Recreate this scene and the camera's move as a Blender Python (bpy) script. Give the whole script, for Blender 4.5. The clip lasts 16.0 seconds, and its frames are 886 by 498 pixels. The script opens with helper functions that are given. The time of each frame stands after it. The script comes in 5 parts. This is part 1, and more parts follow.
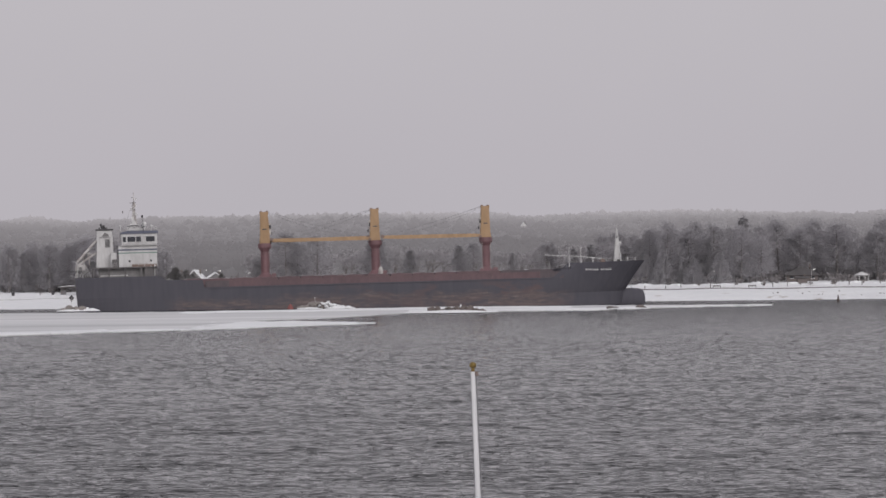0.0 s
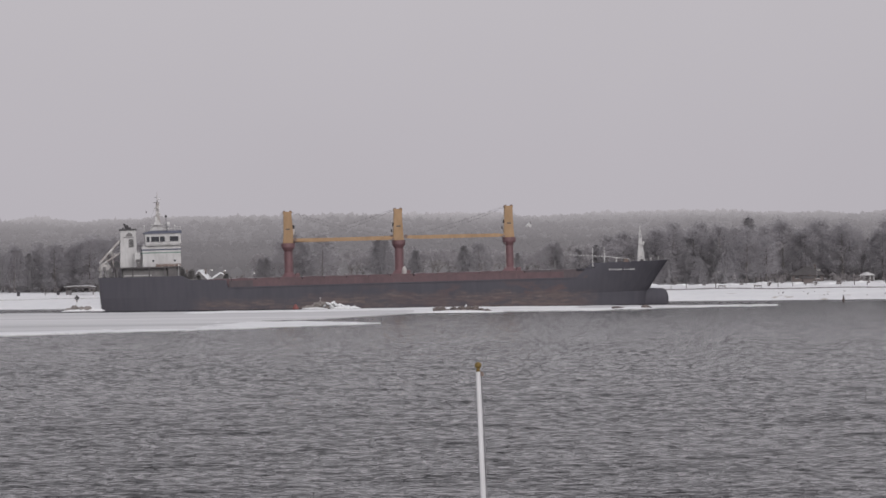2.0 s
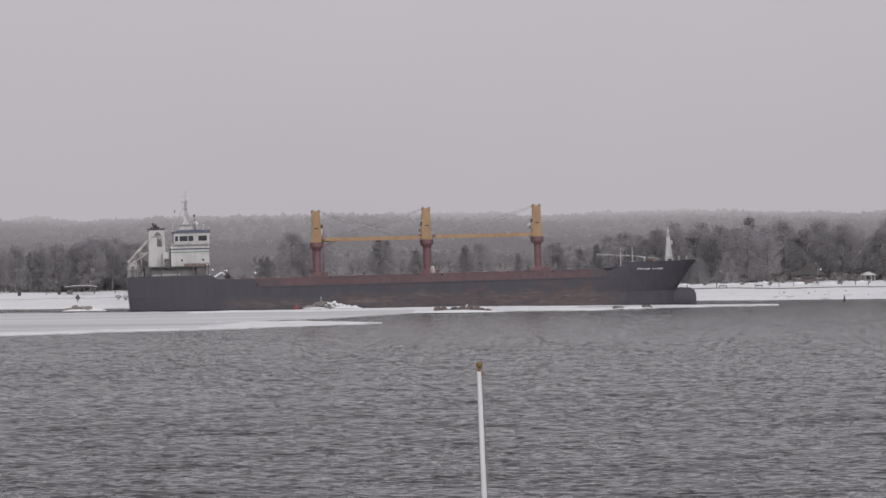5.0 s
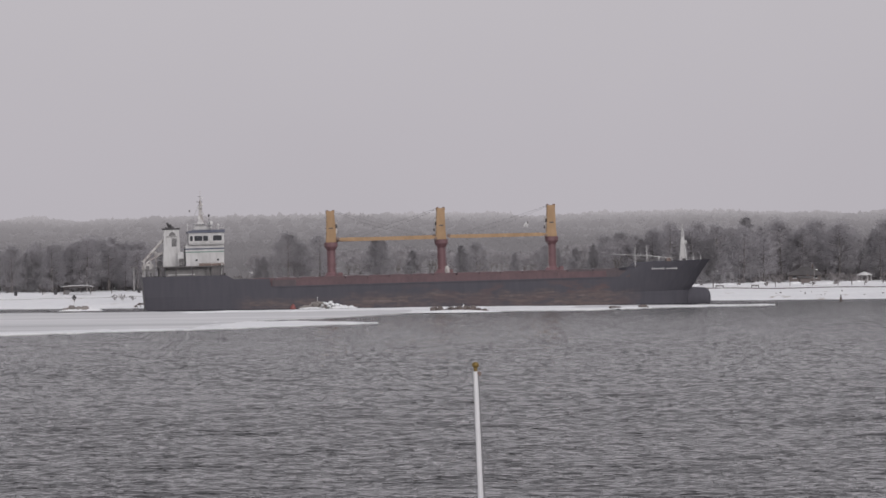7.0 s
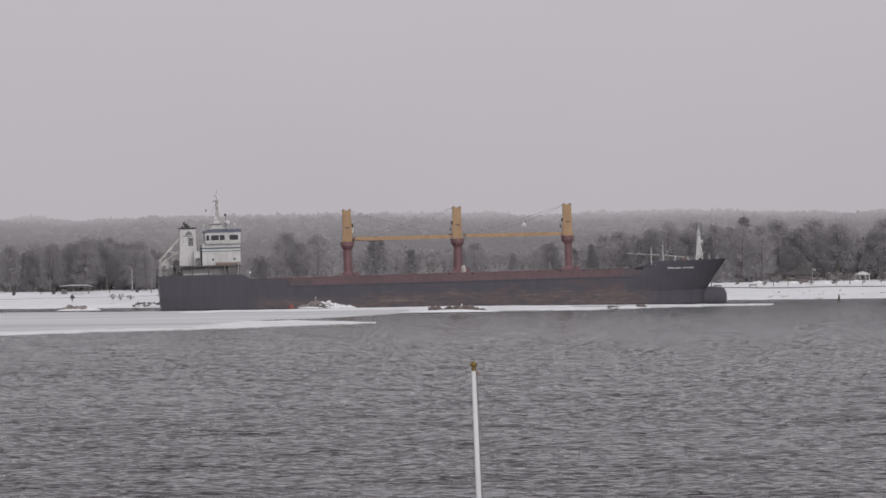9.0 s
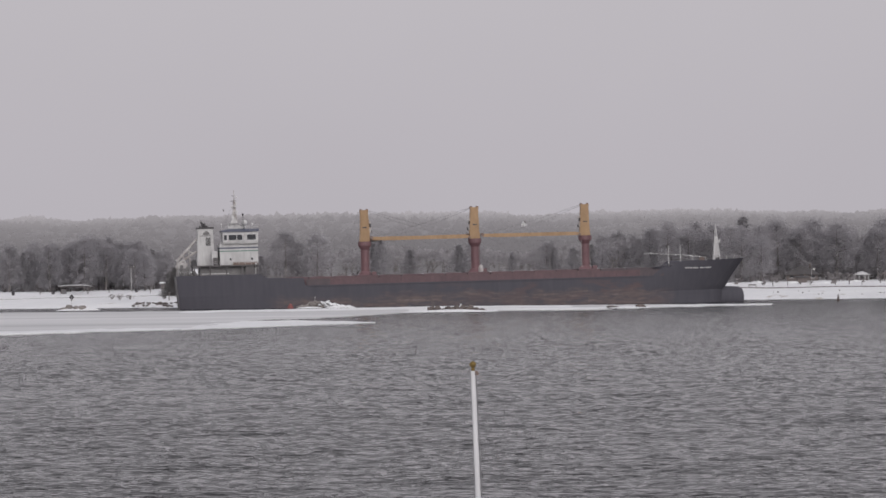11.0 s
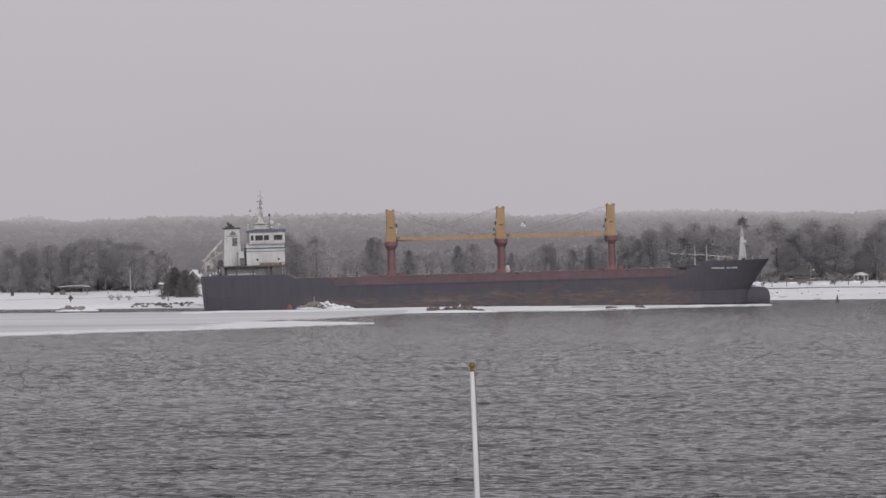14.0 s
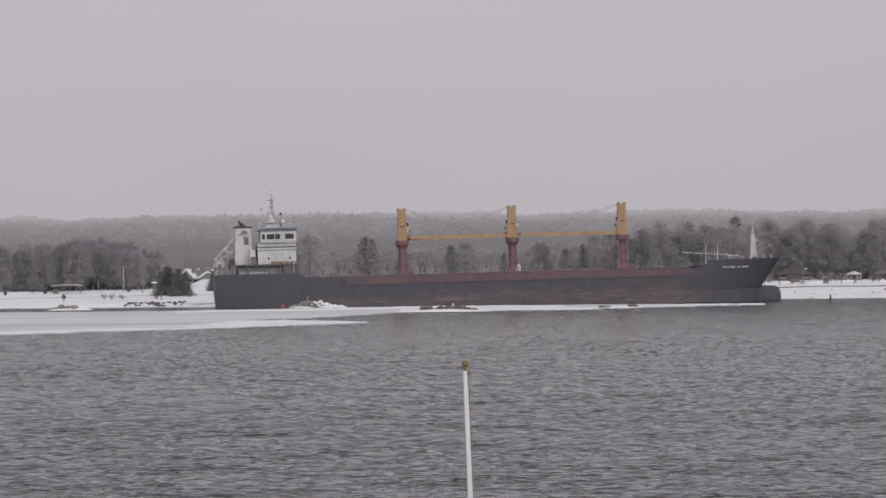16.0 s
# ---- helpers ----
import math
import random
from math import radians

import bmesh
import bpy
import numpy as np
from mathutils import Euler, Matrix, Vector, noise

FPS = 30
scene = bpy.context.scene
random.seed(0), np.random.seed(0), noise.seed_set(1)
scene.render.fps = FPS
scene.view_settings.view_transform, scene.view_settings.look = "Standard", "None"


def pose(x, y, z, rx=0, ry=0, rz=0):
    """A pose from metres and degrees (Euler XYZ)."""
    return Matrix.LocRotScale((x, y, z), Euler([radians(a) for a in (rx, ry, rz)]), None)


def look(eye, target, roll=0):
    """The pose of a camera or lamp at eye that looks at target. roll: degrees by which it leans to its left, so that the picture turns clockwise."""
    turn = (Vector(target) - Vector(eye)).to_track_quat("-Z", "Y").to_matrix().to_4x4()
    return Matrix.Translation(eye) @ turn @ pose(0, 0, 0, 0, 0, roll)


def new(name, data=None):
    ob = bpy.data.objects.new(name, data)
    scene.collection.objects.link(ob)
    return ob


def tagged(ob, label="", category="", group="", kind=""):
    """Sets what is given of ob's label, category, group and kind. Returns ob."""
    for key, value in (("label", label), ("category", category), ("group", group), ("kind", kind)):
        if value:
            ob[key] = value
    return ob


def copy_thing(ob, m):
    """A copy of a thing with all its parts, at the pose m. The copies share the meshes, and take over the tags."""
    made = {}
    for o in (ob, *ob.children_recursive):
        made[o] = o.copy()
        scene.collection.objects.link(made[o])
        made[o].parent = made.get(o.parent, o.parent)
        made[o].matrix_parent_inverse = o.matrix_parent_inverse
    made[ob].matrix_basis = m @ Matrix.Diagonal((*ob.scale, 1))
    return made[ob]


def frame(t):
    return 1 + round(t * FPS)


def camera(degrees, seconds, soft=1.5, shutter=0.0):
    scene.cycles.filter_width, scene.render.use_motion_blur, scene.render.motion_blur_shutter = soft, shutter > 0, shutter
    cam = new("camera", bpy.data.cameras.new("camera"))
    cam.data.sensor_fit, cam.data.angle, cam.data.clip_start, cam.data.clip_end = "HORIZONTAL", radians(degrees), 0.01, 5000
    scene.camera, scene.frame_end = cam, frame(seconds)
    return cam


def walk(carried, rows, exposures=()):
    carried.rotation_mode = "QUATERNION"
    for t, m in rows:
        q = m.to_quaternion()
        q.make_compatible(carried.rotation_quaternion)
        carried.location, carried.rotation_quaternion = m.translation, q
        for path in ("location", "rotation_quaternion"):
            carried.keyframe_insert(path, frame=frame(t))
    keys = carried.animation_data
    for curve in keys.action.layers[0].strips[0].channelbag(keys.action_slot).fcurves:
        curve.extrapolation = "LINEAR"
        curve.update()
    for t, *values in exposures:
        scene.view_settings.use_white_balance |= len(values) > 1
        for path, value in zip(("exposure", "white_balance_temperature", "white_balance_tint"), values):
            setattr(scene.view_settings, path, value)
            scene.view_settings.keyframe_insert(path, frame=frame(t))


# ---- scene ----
# ---------------------------------------------------------------- camera
LENS = 10.0
PX = 784 / math.tan(radians(LENS / 2))          # focal length in units of the picture's half width
ROLL = -0.7
EYE_Z = 14.0
cam = camera(LENS, 16.0, soft=1.6)
# hand-held sway: seconds, sideways and vertical drift
SWAY = [(0.0, 1.4, 0.2), (0.5, 3.1, 0.4), (1.0, 6.1, 0.5), (1.5, 8.9, 0.5), (2.0, 10.8, 0.5), (2.5, 12.6, 0.4),
        (3.0, 13.8, 0.3), (3.5, 14.0, 0.0), (4.0, 14.3, -0.1), (5.2, 11.8, 0.1), (6.5, 7.7, 0.2), (7.0, 6.1, 0.0),
        (7.5, 4.8, -0.1), (8.0, 4.3, -0.3), (8.5, 3.0, -0.7), (9.0, 2.8, -0.8), (10.2, 1.9, -0.9), (11.5, 0.9, -0.8),
        (12.0, 0.1, -0.2), (12.5, 0.0, 0.0), (13.0, 0.0, 0.0), (13.5, 0.0, 0.1), (14.0, 0.0, 0.3), (14.5, -0.1, 0.3),
        (15.0, -0.8, 0.0), (15.5, -4.8, -0.3), (16.0, -12.3, -1.5)]
walk(cam, [(t, pose(0, 0, EYE_Z, 90 + math.degrees(dy / PX), 0, math.degrees(dx / PX)) @ pose(0, 0, 0, 0, 0, ROLL))
           for t, dx, dy in SWAY])

# ---------------------------------------------------------------- overcast daylight
world = bpy.data.worlds.new("overcast")
scene.world = world
world.use_nodes = True
wn, wl = world.node_tree.nodes, world.node_tree.links
wn.clear()
w_out = wn.new("ShaderNodeOutputWorld")
w_bg = wn.new("ShaderNodeBackground")
w_sky = wn.new("ShaderNodeTexSky")
w_sky.sky_type, w_sky.sun_disc = "NISHITA", False
w_sky.sun_elevation, w_sky.sun_rotation = radians(23), radians(163)
w_sky.dust_density, w_sky.ozone_density = 6.0, 1.0
w_sat = wn.new("ShaderNodeHueSaturation")
w_sat.inputs["Saturation"].default_value = 0.10
w_sat.inputs["Value"].default_value = 0.08
w_tc = wn.new("ShaderNodeTexCoord")
w_sep = wn.new("ShaderNodeSeparateXYZ")
w_ramp = wn.new("ShaderNodeValToRGB")
w_el = w_ramp.color_ramp.elements
w_el[0].position, w_el[0].color = 0.0, (0.530, 0.503, 0.543, 1)
w_el[1].position, w_el[1].color = 1.0, (0.66, 0.65, 0.69, 1)
for p, c in ((0.018, (0.545, 0.516, 0.557, 1)), (0.05, (0.572, 0.544, 0.580, 1)), (0.16, (0.575, 0.548, 0.585, 1)), (0.5, (0.60, 0.585, 0.625, 1))):
    e = w_el.new(p)
    e.color = c
w_noise = wn.new("ShaderNodeTexNoise")
w_noise.inputs["Scale"].default_value, w_noise.inputs["Detail"].default_value = 9.0, 4.0
w_map = wn.new("ShaderNodeMapRange")
w_map.inputs["To Min"].default_value, w_map.inputs["To Max"].default_value = 0.95, 1.05
w_mul = wn.new("ShaderNodeMixRGB")
w_mul.blend_type = "MULTIPLY"
w_mul.inputs[0].default_value = 1.0
w_mix = wn.new("ShaderNodeMixRGB")
w_mix.inputs[0].default_value = 0.12
wl.new(w_tc.outputs["Generated"], w_sep.inputs[0])
wl.new(w_sep.outputs["Z"], w_ramp.inputs[0])
wl.new(w_tc.outputs["Generated"], w_noise.inputs["Vector"])
wl.new(w_noise.outputs["Fac"], w_map.inputs["Value"])
wl.new(w_ramp.outputs["Color"], w_mul.inputs[1])
wl.new(w_map.outputs["Result"], w_mul.inputs[2])
wl.new(w_sky.outputs["Color"], w_sat.inputs["Color"])
wl.new(w_mul.outputs["Color"], w_mix.inputs[1])
wl.new(w_sat.outputs["Color"], w_mix.inputs[2])
wl.new(w_mix.outputs["Color"], w_bg.inputs["Color"])
wl.new(w_bg.outputs[0], w_out.inputs[0])
w_bg.inputs["Strength"].default_value = 1.0

sun = new("sun", bpy.data.lights.new("sun", "SUN"))
sun.data.energy, sun.data.angle, sun.data.color = 1.3, radians(40), (1.0, 0.975, 0.96)
sun.matrix_world = look((0, 0, 100), (-30, 100, 56))


# ---------------------------------------------------------------- materials
def material(name, dark, light, rough=0.6, metal=0.0, grain=3.0, patch=0.3, bump=0.0, coords="Object", squash=(1, 1, 1),
             per_object=0.0, spec=0.4):
    """Two colours mixed by a fine and a broad noise, with relief."""
    m = bpy.data.materials.new(name)
    m.use_nodes = True
    n, l = m.node_tree.nodes, m.node_tree.links
    b = n["Principled BSDF"]
    b.inputs["Roughness"].default_value, b.inputs["Metallic"].default_value = rough, metal
    b.inputs["Specular IOR Level"].default_value = spec
    tc = n.new("ShaderNodeTexCoord")
    mp = n.new("ShaderNodeMapping")
    mp.inputs["Scale"].default_value = squash
    l.new(tc.outputs[coords], mp.inputs["Vector"])
    fine, broad = n.new("ShaderNodeTexNoise"), n.new("ShaderNodeTexNoise")
    fine.inputs["Scale"].default_value, fine.inputs["Detail"].default_value = grain, 5
    broad.inputs["Scale"].default_value, broad.inputs["Detail"].default_value = patch, 3
    add = n.new("ShaderNodeMath")
    add.operation = "ADD"
    rng = n.new("ShaderNodeMapRange")
    rng.inputs["From Min"].default_value, rng.inputs["From Max"].default_value = 0.72, 1.28
    mix = n.new("ShaderNodeMixRGB")
    mix.inputs[1].default_value, mix.inputs[2].default_value = (*dark, 1), (*light, 1)
    for t in (fine, broad):
        l.new(mp.outputs[0], t.inputs["Vector"])
    l.new(fine.outputs["Fac"], add.inputs[0])
    l.new(broad.outputs["Fac"], add.inputs[1])
    l.new(add.outputs[0], rng.inputs["Value"])
    l.new(rng.outputs[0], mix.inputs[0])
    colour = mix.outputs[0]
    if per_object:
        info = n.new("ShaderNodeObjectInfo")
        hsv = n.new("ShaderNodeHueSaturation")
        vr = n.new("ShaderNodeMapRange")
        vr.inputs["To Min"].default_value, vr.inputs["To Max"].default_value = 1 - per_object, 1 + per_object
        l.new(info.outputs["Random"], vr.inputs["Value"])
        l.new(vr.outputs[0], hsv.inputs["Value"])
        l.new(colour, hsv.inputs["Color"])
        colour = hsv.outputs[0]
    l.new(colour, b.inputs["Base Color"])
    if bump:
        bp = n.new("ShaderNodeBump")
        bp.inputs["Strength"].default_value, bp.inputs["Distance"].default_value = 0.6, bump
        l.new(add.outputs[0], bp.inputs["Height"])
        l.new(bp.outputs[0], b.inputs["Normal"])
    return m


def leafy(m):
    """Lets part of the light through thin needles and twigs."""
    n, l = m.node_tree.nodes, m.node_tree.links
    b, out = n["Principled BSDF"], n["Material Output"]
    tr, mix = n.new("ShaderNodeBsdfTranslucent"), n.new("ShaderNodeMixShader")
    mix.inputs[0].default_value = 0.5
    l.new(b.inputs["Base Color"].links[0].from_socket, tr.inputs["Color"])
    l.new(b.outputs[0], mix.inputs[1])
    l.new(tr.outputs[0], mix.inputs[2])
    l.new(mix.outputs[0], out.inputs["Surface"])
    return m


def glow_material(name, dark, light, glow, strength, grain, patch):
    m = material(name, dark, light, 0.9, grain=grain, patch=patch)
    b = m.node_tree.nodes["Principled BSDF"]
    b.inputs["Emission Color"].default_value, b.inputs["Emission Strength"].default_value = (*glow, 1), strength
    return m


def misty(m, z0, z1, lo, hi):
    """Haze and low cloud on distant hills, put in as emission rising with height."""
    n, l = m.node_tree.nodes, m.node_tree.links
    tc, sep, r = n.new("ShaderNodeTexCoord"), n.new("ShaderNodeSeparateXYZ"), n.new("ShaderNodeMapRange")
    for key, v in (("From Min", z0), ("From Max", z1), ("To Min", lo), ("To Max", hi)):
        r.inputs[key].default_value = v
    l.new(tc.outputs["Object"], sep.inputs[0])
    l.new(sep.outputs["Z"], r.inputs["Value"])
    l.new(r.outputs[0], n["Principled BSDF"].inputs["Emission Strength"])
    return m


def hull_material():
    """Black topsides over a worn, rusty boot-top band."""
    m = bpy.data.materials.new("hull_paint")
    m.use_nodes = True
    n, l = m.node_tree.nodes, m.node_tree.links
    b = n["Principled BSDF"]
    b.inputs["Roughness"].default_value, b.inputs["Specular IOR Level"].default_value = 0.75, 0.2
    tc = n.new("ShaderNodeTexCoord")
    sep = n.new("ShaderNodeSeparateXYZ")
    l.new(tc.outputs["Object"], sep.inputs[0])

    def noise_at(scale, squash, detail=5):
        mp, t = n.new("ShaderNodeMapping"), n.new("ShaderNodeTexNoise")
        mp.inputs["Scale"].default_value = squash
        t.inputs["Scale"].default_value, t.inputs["Detail"].default_value = scale, detail
        l.new(tc.outputs["Object"], mp.inputs[0])
        l.new(mp.outputs[0], t.inputs["Vector"])
        return t.outputs["Fac"]

    def calc(op, a, c):
        x = n.new("ShaderNodeMath")
        x.operation = op
        for k, v in enumerate((a, c)):
            if hasattr(v, "links"):
                l.new(v, x.inputs[k])
            else:
                x.inputs[k].default_value = v
        return x.outputs[0]

    def ramp(v, lo, hi):
        x = n.new("ShaderNodeMapRange")
        x.inputs["From Min"].default_value, x.inputs["From Max"].default_value = lo, hi
        l.new(v, x.inputs["Value"])
        return x.outputs[0]

    def blend(f, a, c):
        x = n.new("ShaderNodeMixRGB")
        l.new(f, x.inputs[0])
        for k, v in ((1, a), (2, c)):
            if hasattr(v, "links"):
                l.new(v, x.inputs[k])
            else:
                x.inputs[k].default_value = (*v, 1)
        return x.outputs[0]

    blotch = noise_at(0.22, (1, 1, 1.6))
    streak = noise_at(0.9, (1, 1, 0.15))
    smear = noise_at(0.8, (0.5, 0.5, 2.0), 8)
    black = blend(streak, (0.074, 0.072, 0.087), (0.106, 0.101, 0.118))
    rust = blend(ramp(smear, 0.35, 0.65), (0.118, 0.098, 0.100), (0.160, 0.126, 0.125))
    rust = blend(ramp(noise_at(0.6, (0.5, 0.5, 1.4)), 0.58, 0.72), rust, (0.200, 0.165, 0.162))
    # boot-top edge, ragged, and missing on the stern quarter
    edge = calc("ADD", sep.outputs["Z"], calc("MULTIPLY", calc("SUBTRACT", blotch, 0.5), -5.0))
    low = ramp(edge, 3.7, 2.4)
    fore = ramp(calc("ADD", sep.outputs["X"], calc("MULTIPLY", blotch, 4.0)), -47.0, -42.0)
    bow = ramp(calc("ADD", sep.outputs["X"], calc("MULTIPLY", blotch, 14.0)), 60.0, 50.0)
    # plate by plate the coating has worn differently
    flat, plates = n.new("ShaderNodeCombineXYZ"), n.new("ShaderNodeTexBrick")
    l.new(sep.outputs["X"], flat.inputs[0])
    l.new(sep.outputs["Z"], flat.inputs[1])
    l.new(flat.outputs[0], plates.inputs["Vector"])
    for key, v in (("Scale", 1.0), ("Mortar Size", 0.0), ("Brick Width", 5.5), ("Row Height", 1.3)):
        plates.inputs[key].default_value = v
    plates.inputs["Color1"].default_value, plates.inputs["Color2"].default_value = (0, 0, 0, 1), (1, 1, 1, 1)
    wear = ramp(calc("ADD", calc("MULTIPLY", plates.outputs["Color"], 0.45), calc("MULTIPLY", smear, 0.9)), 0.30, 0.85)
    mask = calc("MULTIPLY", calc("MULTIPLY", calc("MULTIPLY", low, fore), bow), wear)
    # scuffed rust patches higher up on the fore half
    scuff = ramp(calc("ADD", noise_at(0.16, (0.7, 0.7, 2.2)), calc("MULTIPLY", noise_at(1.1, (0.4, 0.4, 2.0)), 0.35)), 0.70, 0.80)
    scuff = calc("MULTIPLY", calc("MULTIPLY", scuff, ramp(sep.outputs["Z"], 6.0, 4.4)), calc("MULTIPLY", ramp(sep.outputs["X"], -35.0, 30.0), ramp(sep.outputs["X"], 52.0, 44.0)))
    worn = blend(calc("MULTIPLY", scuff, 0.75), black, (0.135, 0.095, 0.095))
    l.new(blend(mask, worn, rust), b.inputs["Base Color"])
    bp = n.new("ShaderNodeBump")
    bp.inputs["Strength"].default_value, bp.inputs["Distance"].default_value = 0.4, 0.05
    l.new(smear, bp.inputs["Height"])
    l.new(bp.outputs[0], b.inputs["Normal"])
    return m


def water_material():
    m = bpy.data.materials.new("river_water")
    m.use_nodes = True
    n, l = m.node_tree.nodes, m.node_tree.links
    b = n["Principled BSDF"]
    b.inputs["Base Color"].default_value = (0.017, 0.0162, 0.018, 1)
    b.inputs["Roughness"].default_value, b.inputs["IOR"].default_value = 0.06, 1.333
    tc, mp = n.new("ShaderNodeTexCoord"), n.new("ShaderNodeMapping")
    # ripples too small to build grow rougher towards the open channel
    sep, rough = n.new("ShaderNodeSeparateXYZ"), n.new("ShaderNodeMapRange")
    for key, v in (("From Min", 800), ("From Max", 1150), ("To Min", 0.03), ("To Max", 0.14)):
        rough.inputs[key].default_value = v
    l.new(tc.outputs["Object"], sep.inputs[0])
    l.new(sep.outputs["Y"], rough.inputs["Value"])
    l.new(rough.outputs[0], b.inputs["Roughness"])
    mp.inputs["Scale"].default_value = (0.8, 1.0, 1.0)
    t = n.new("ShaderNodeTexNoise")
    t.inputs["Scale"].default_value, t.inputs["Detail"].default_value = 3.2, 4
    bp = n.new("ShaderNodeBump")
    bp.inputs["Strength"].default_value, bp.inputs["Distance"].default_value = 0.95, 0.12
    l.new(tc.outputs["Object"], mp.inputs[0])
    l.new(mp.outputs[0], t.inputs["Vector"])
    l.new(t.outputs["Fac"], bp.inputs["Height"])
    # short chop: groups of wavelets a metre or two deep
    mp2, t2, bp2 = n.new("ShaderNodeMapping"), n.new("ShaderNodeTexNoise"), n.new("ShaderNodeBump")
    mp2.inputs["Scale"].default_value = (1.1, 1.7, 1.0)
    bp.inputs["Filter Width"].default_value = bp2.inputs["Filter Width"].default_value = 0.02
    t2.inputs["Scale"].default_value, t2.inputs["Detail"].default_value = 1.0, 3
    bp2.inputs["Strength"].default_value, bp2.inputs["Distance"].default_value = 1.0, 0.45
    l.new(tc.outputs["Object"], mp2.inputs[0])
    l.new(mp2.outputs[0], t2.inputs["Vector"])
    # the chop is higher out in the channel
    rise, tall = n.new("ShaderNodeMapRange"), n.new("ShaderNodeMath")
    for key, v in (("From Min", 300), ("From Max", 850), ("To Min", 1.0), ("To Max", 2.4)):
        rise.inputs[key].default_value = v
    tall.operation = "MULTIPLY"
    # one smooth slick in the lee of the bank
    mp3, away, calm = n.new("ShaderNodeMapping"), n.new("ShaderNodeVectorMath"), n.new("ShaderNodeMapRange")
    mp3.inputs["Scale"].default_value, mp3.inputs["Location"].default_value = (1 / 5.0, 1 / 1.5, 0), (1.6 / 5.0, -430 / 1.5, 0)
    away.operation = "LENGTH"
    for key, v in (("From Min", 0.4), ("From Max", 1.0), ("To Min", 0.3), ("To Max", 1.0)):
        calm.inputs[key].default_value = v
    l.new(tc.outputs["Object"], mp3.inputs[0])
    l.new(mp3.outputs[0], away.inputs[0])
    l.new(away.outputs["Value"], calm.inputs["Value"])
    l.new(calm.outputs[0], bp.inputs["Strength"])
    l.new(calm.outputs[0], bp2.inputs["Strength"])
    l.new(sep.outputs["Y"], rise.inputs["Value"])
    l.new(t2.outputs["Fac"], tall.inputs[0])
    l.new(rise.outputs[0], tall.inputs[1])
    l.new(tall.outputs[0], bp2.inputs["Height"])
    l.new(bp.outputs[0], bp2.inputs["Normal"])
    l.new(bp2.outputs[0], b.inputs["Normal"])
    return m


WATER = water_material()
HULL = hull_material()
SNOW = material("snow", (0.68, 0.68, 0.70), (0.82, 0.82, 0.83), 0.7, grain=0.8, patch=0.05, bump=0.15)
ICE = material("river_ice", (0.38, 0.38, 0.392), (0.74, 0.73, 0.74), 0.6, grain=0.055, patch=0.02, bump=0.05, squash=(0.14, 1.0, 1.0))
PALE_ROCK = material("pale_shore_rock", (0.15, 0.135, 0.125), (0.31, 0.28, 0.265), 0.85, grain=2.5, patch=0.5, bump=0.15)
ROCK = material("shore_rock", (0.07, 0.06, 0.056), (0.18, 0.15, 0.14), 0.85, grain=2.5, patch=0.5, bump=0.15)
DECK_RED = material("red_oxide_paint", (0.102, 0.065, 0.073), (0.140, 0.086, 0.095), 0.6, grain=1.2, patch=0.15, squash=(1, 1, 0.4))
WORN_BULWARK = material("worn_dark_bulwark_paint", (0.082, 0.070, 0.078), (0.115, 0.090, 0.098), 0.7, grain=1.2, patch=0.2, squash=(1, 1, 0.4))
CRANE_RED = material("crane_pedestal_paint", (0.135, 0.074, 0.082), (0.188, 0.104, 0.112), 0.55, grain=1.5, patch=0.3)
YELLOW = material("crane_yellow_paint", (0.29, 0.182, 0.097), (0.39, 0.252, 0.142), 0.55, grain=1.4, patch=0.3, squash=(1, 1, 0.35))
WHITE = material("white_ship_paint", (0.44, 0.427, 0.427), (0.60, 0.59, 0.59), 0.5, grain=1.5, patch=0.2, squash=(1, 1, 0.3))
BLUE = material("blue_paint", (0.075, 0.082, 0.12), (0.11, 0.118, 0.16), 0.5)
GREEN = material("green_paint", (0.12, 0.20, 0.17), (0.17, 0.26, 0.22), 0.5)
RAMP_PAINT = material("rust_stained_white_paint", (0.27, 0.235, 0.225), (0.56, 0.54, 0.53), 0.6, grain=0.9, patch=0.4)
GREY_PAINT = material("grey_deck_paint", (0.13, 0.125, 0.13), (0.20, 0.19, 0.19), 0.6, grain=1.5, patch=0.3)
NAME_PAINT = material("faded_lettering", (0.42, 0.41, 0.415), (0.55, 0.54, 0.545), 0.6, grain=3)
GALLERY = material("dark_grey_deckhouse_paint", (0.085, 0.078, 0.08), (0.13, 0.12, 0.122), 0.6, grain=1.5, patch=0.3)
RECESS = material("mid_grey_deckhouse_paint", (0.15, 0.143, 0.145), (0.22, 0.21, 0.212), 0.6, grain=1.5, patch=0.3)
DARK_STEEL = material("dark_steel", (0.035, 0.033, 0.036), (0.07, 0.065, 0.07), 0.5, grain=4)
WIRE = material("wire_rope", (0.14, 0.135, 0.14), (0.20, 0.195, 0.20), 0.5, 0.4, grain=6)
GLASS = material("dark_window_glass", (0.025, 0.027, 0.032), (0.04, 0.042, 0.05), 0.08, grain=1.0, spec=0.6)
RUST = material("rusted_steel", (0.15, 0.105, 0.09), (0.24, 0.175, 0.15), 0.8, grain=3)
BUOY_RED = material("buoy_red_paint", (0.20, 0.072, 0.068), (0.28, 0.10, 0.094), 0.5, grain=4)
POLE_WHITE = material("flagpole_paint", (0.54, 0.53, 0.54), (0.66, 0.65, 0.66), 0.4, grain=12, patch=2, squash=(1, 1, 0.2))
GOLD = material("weathered_gold", (0.10, 0.065, 0.02), (0.26, 0.18, 0.06), 0.45, 0.6, grain=25)
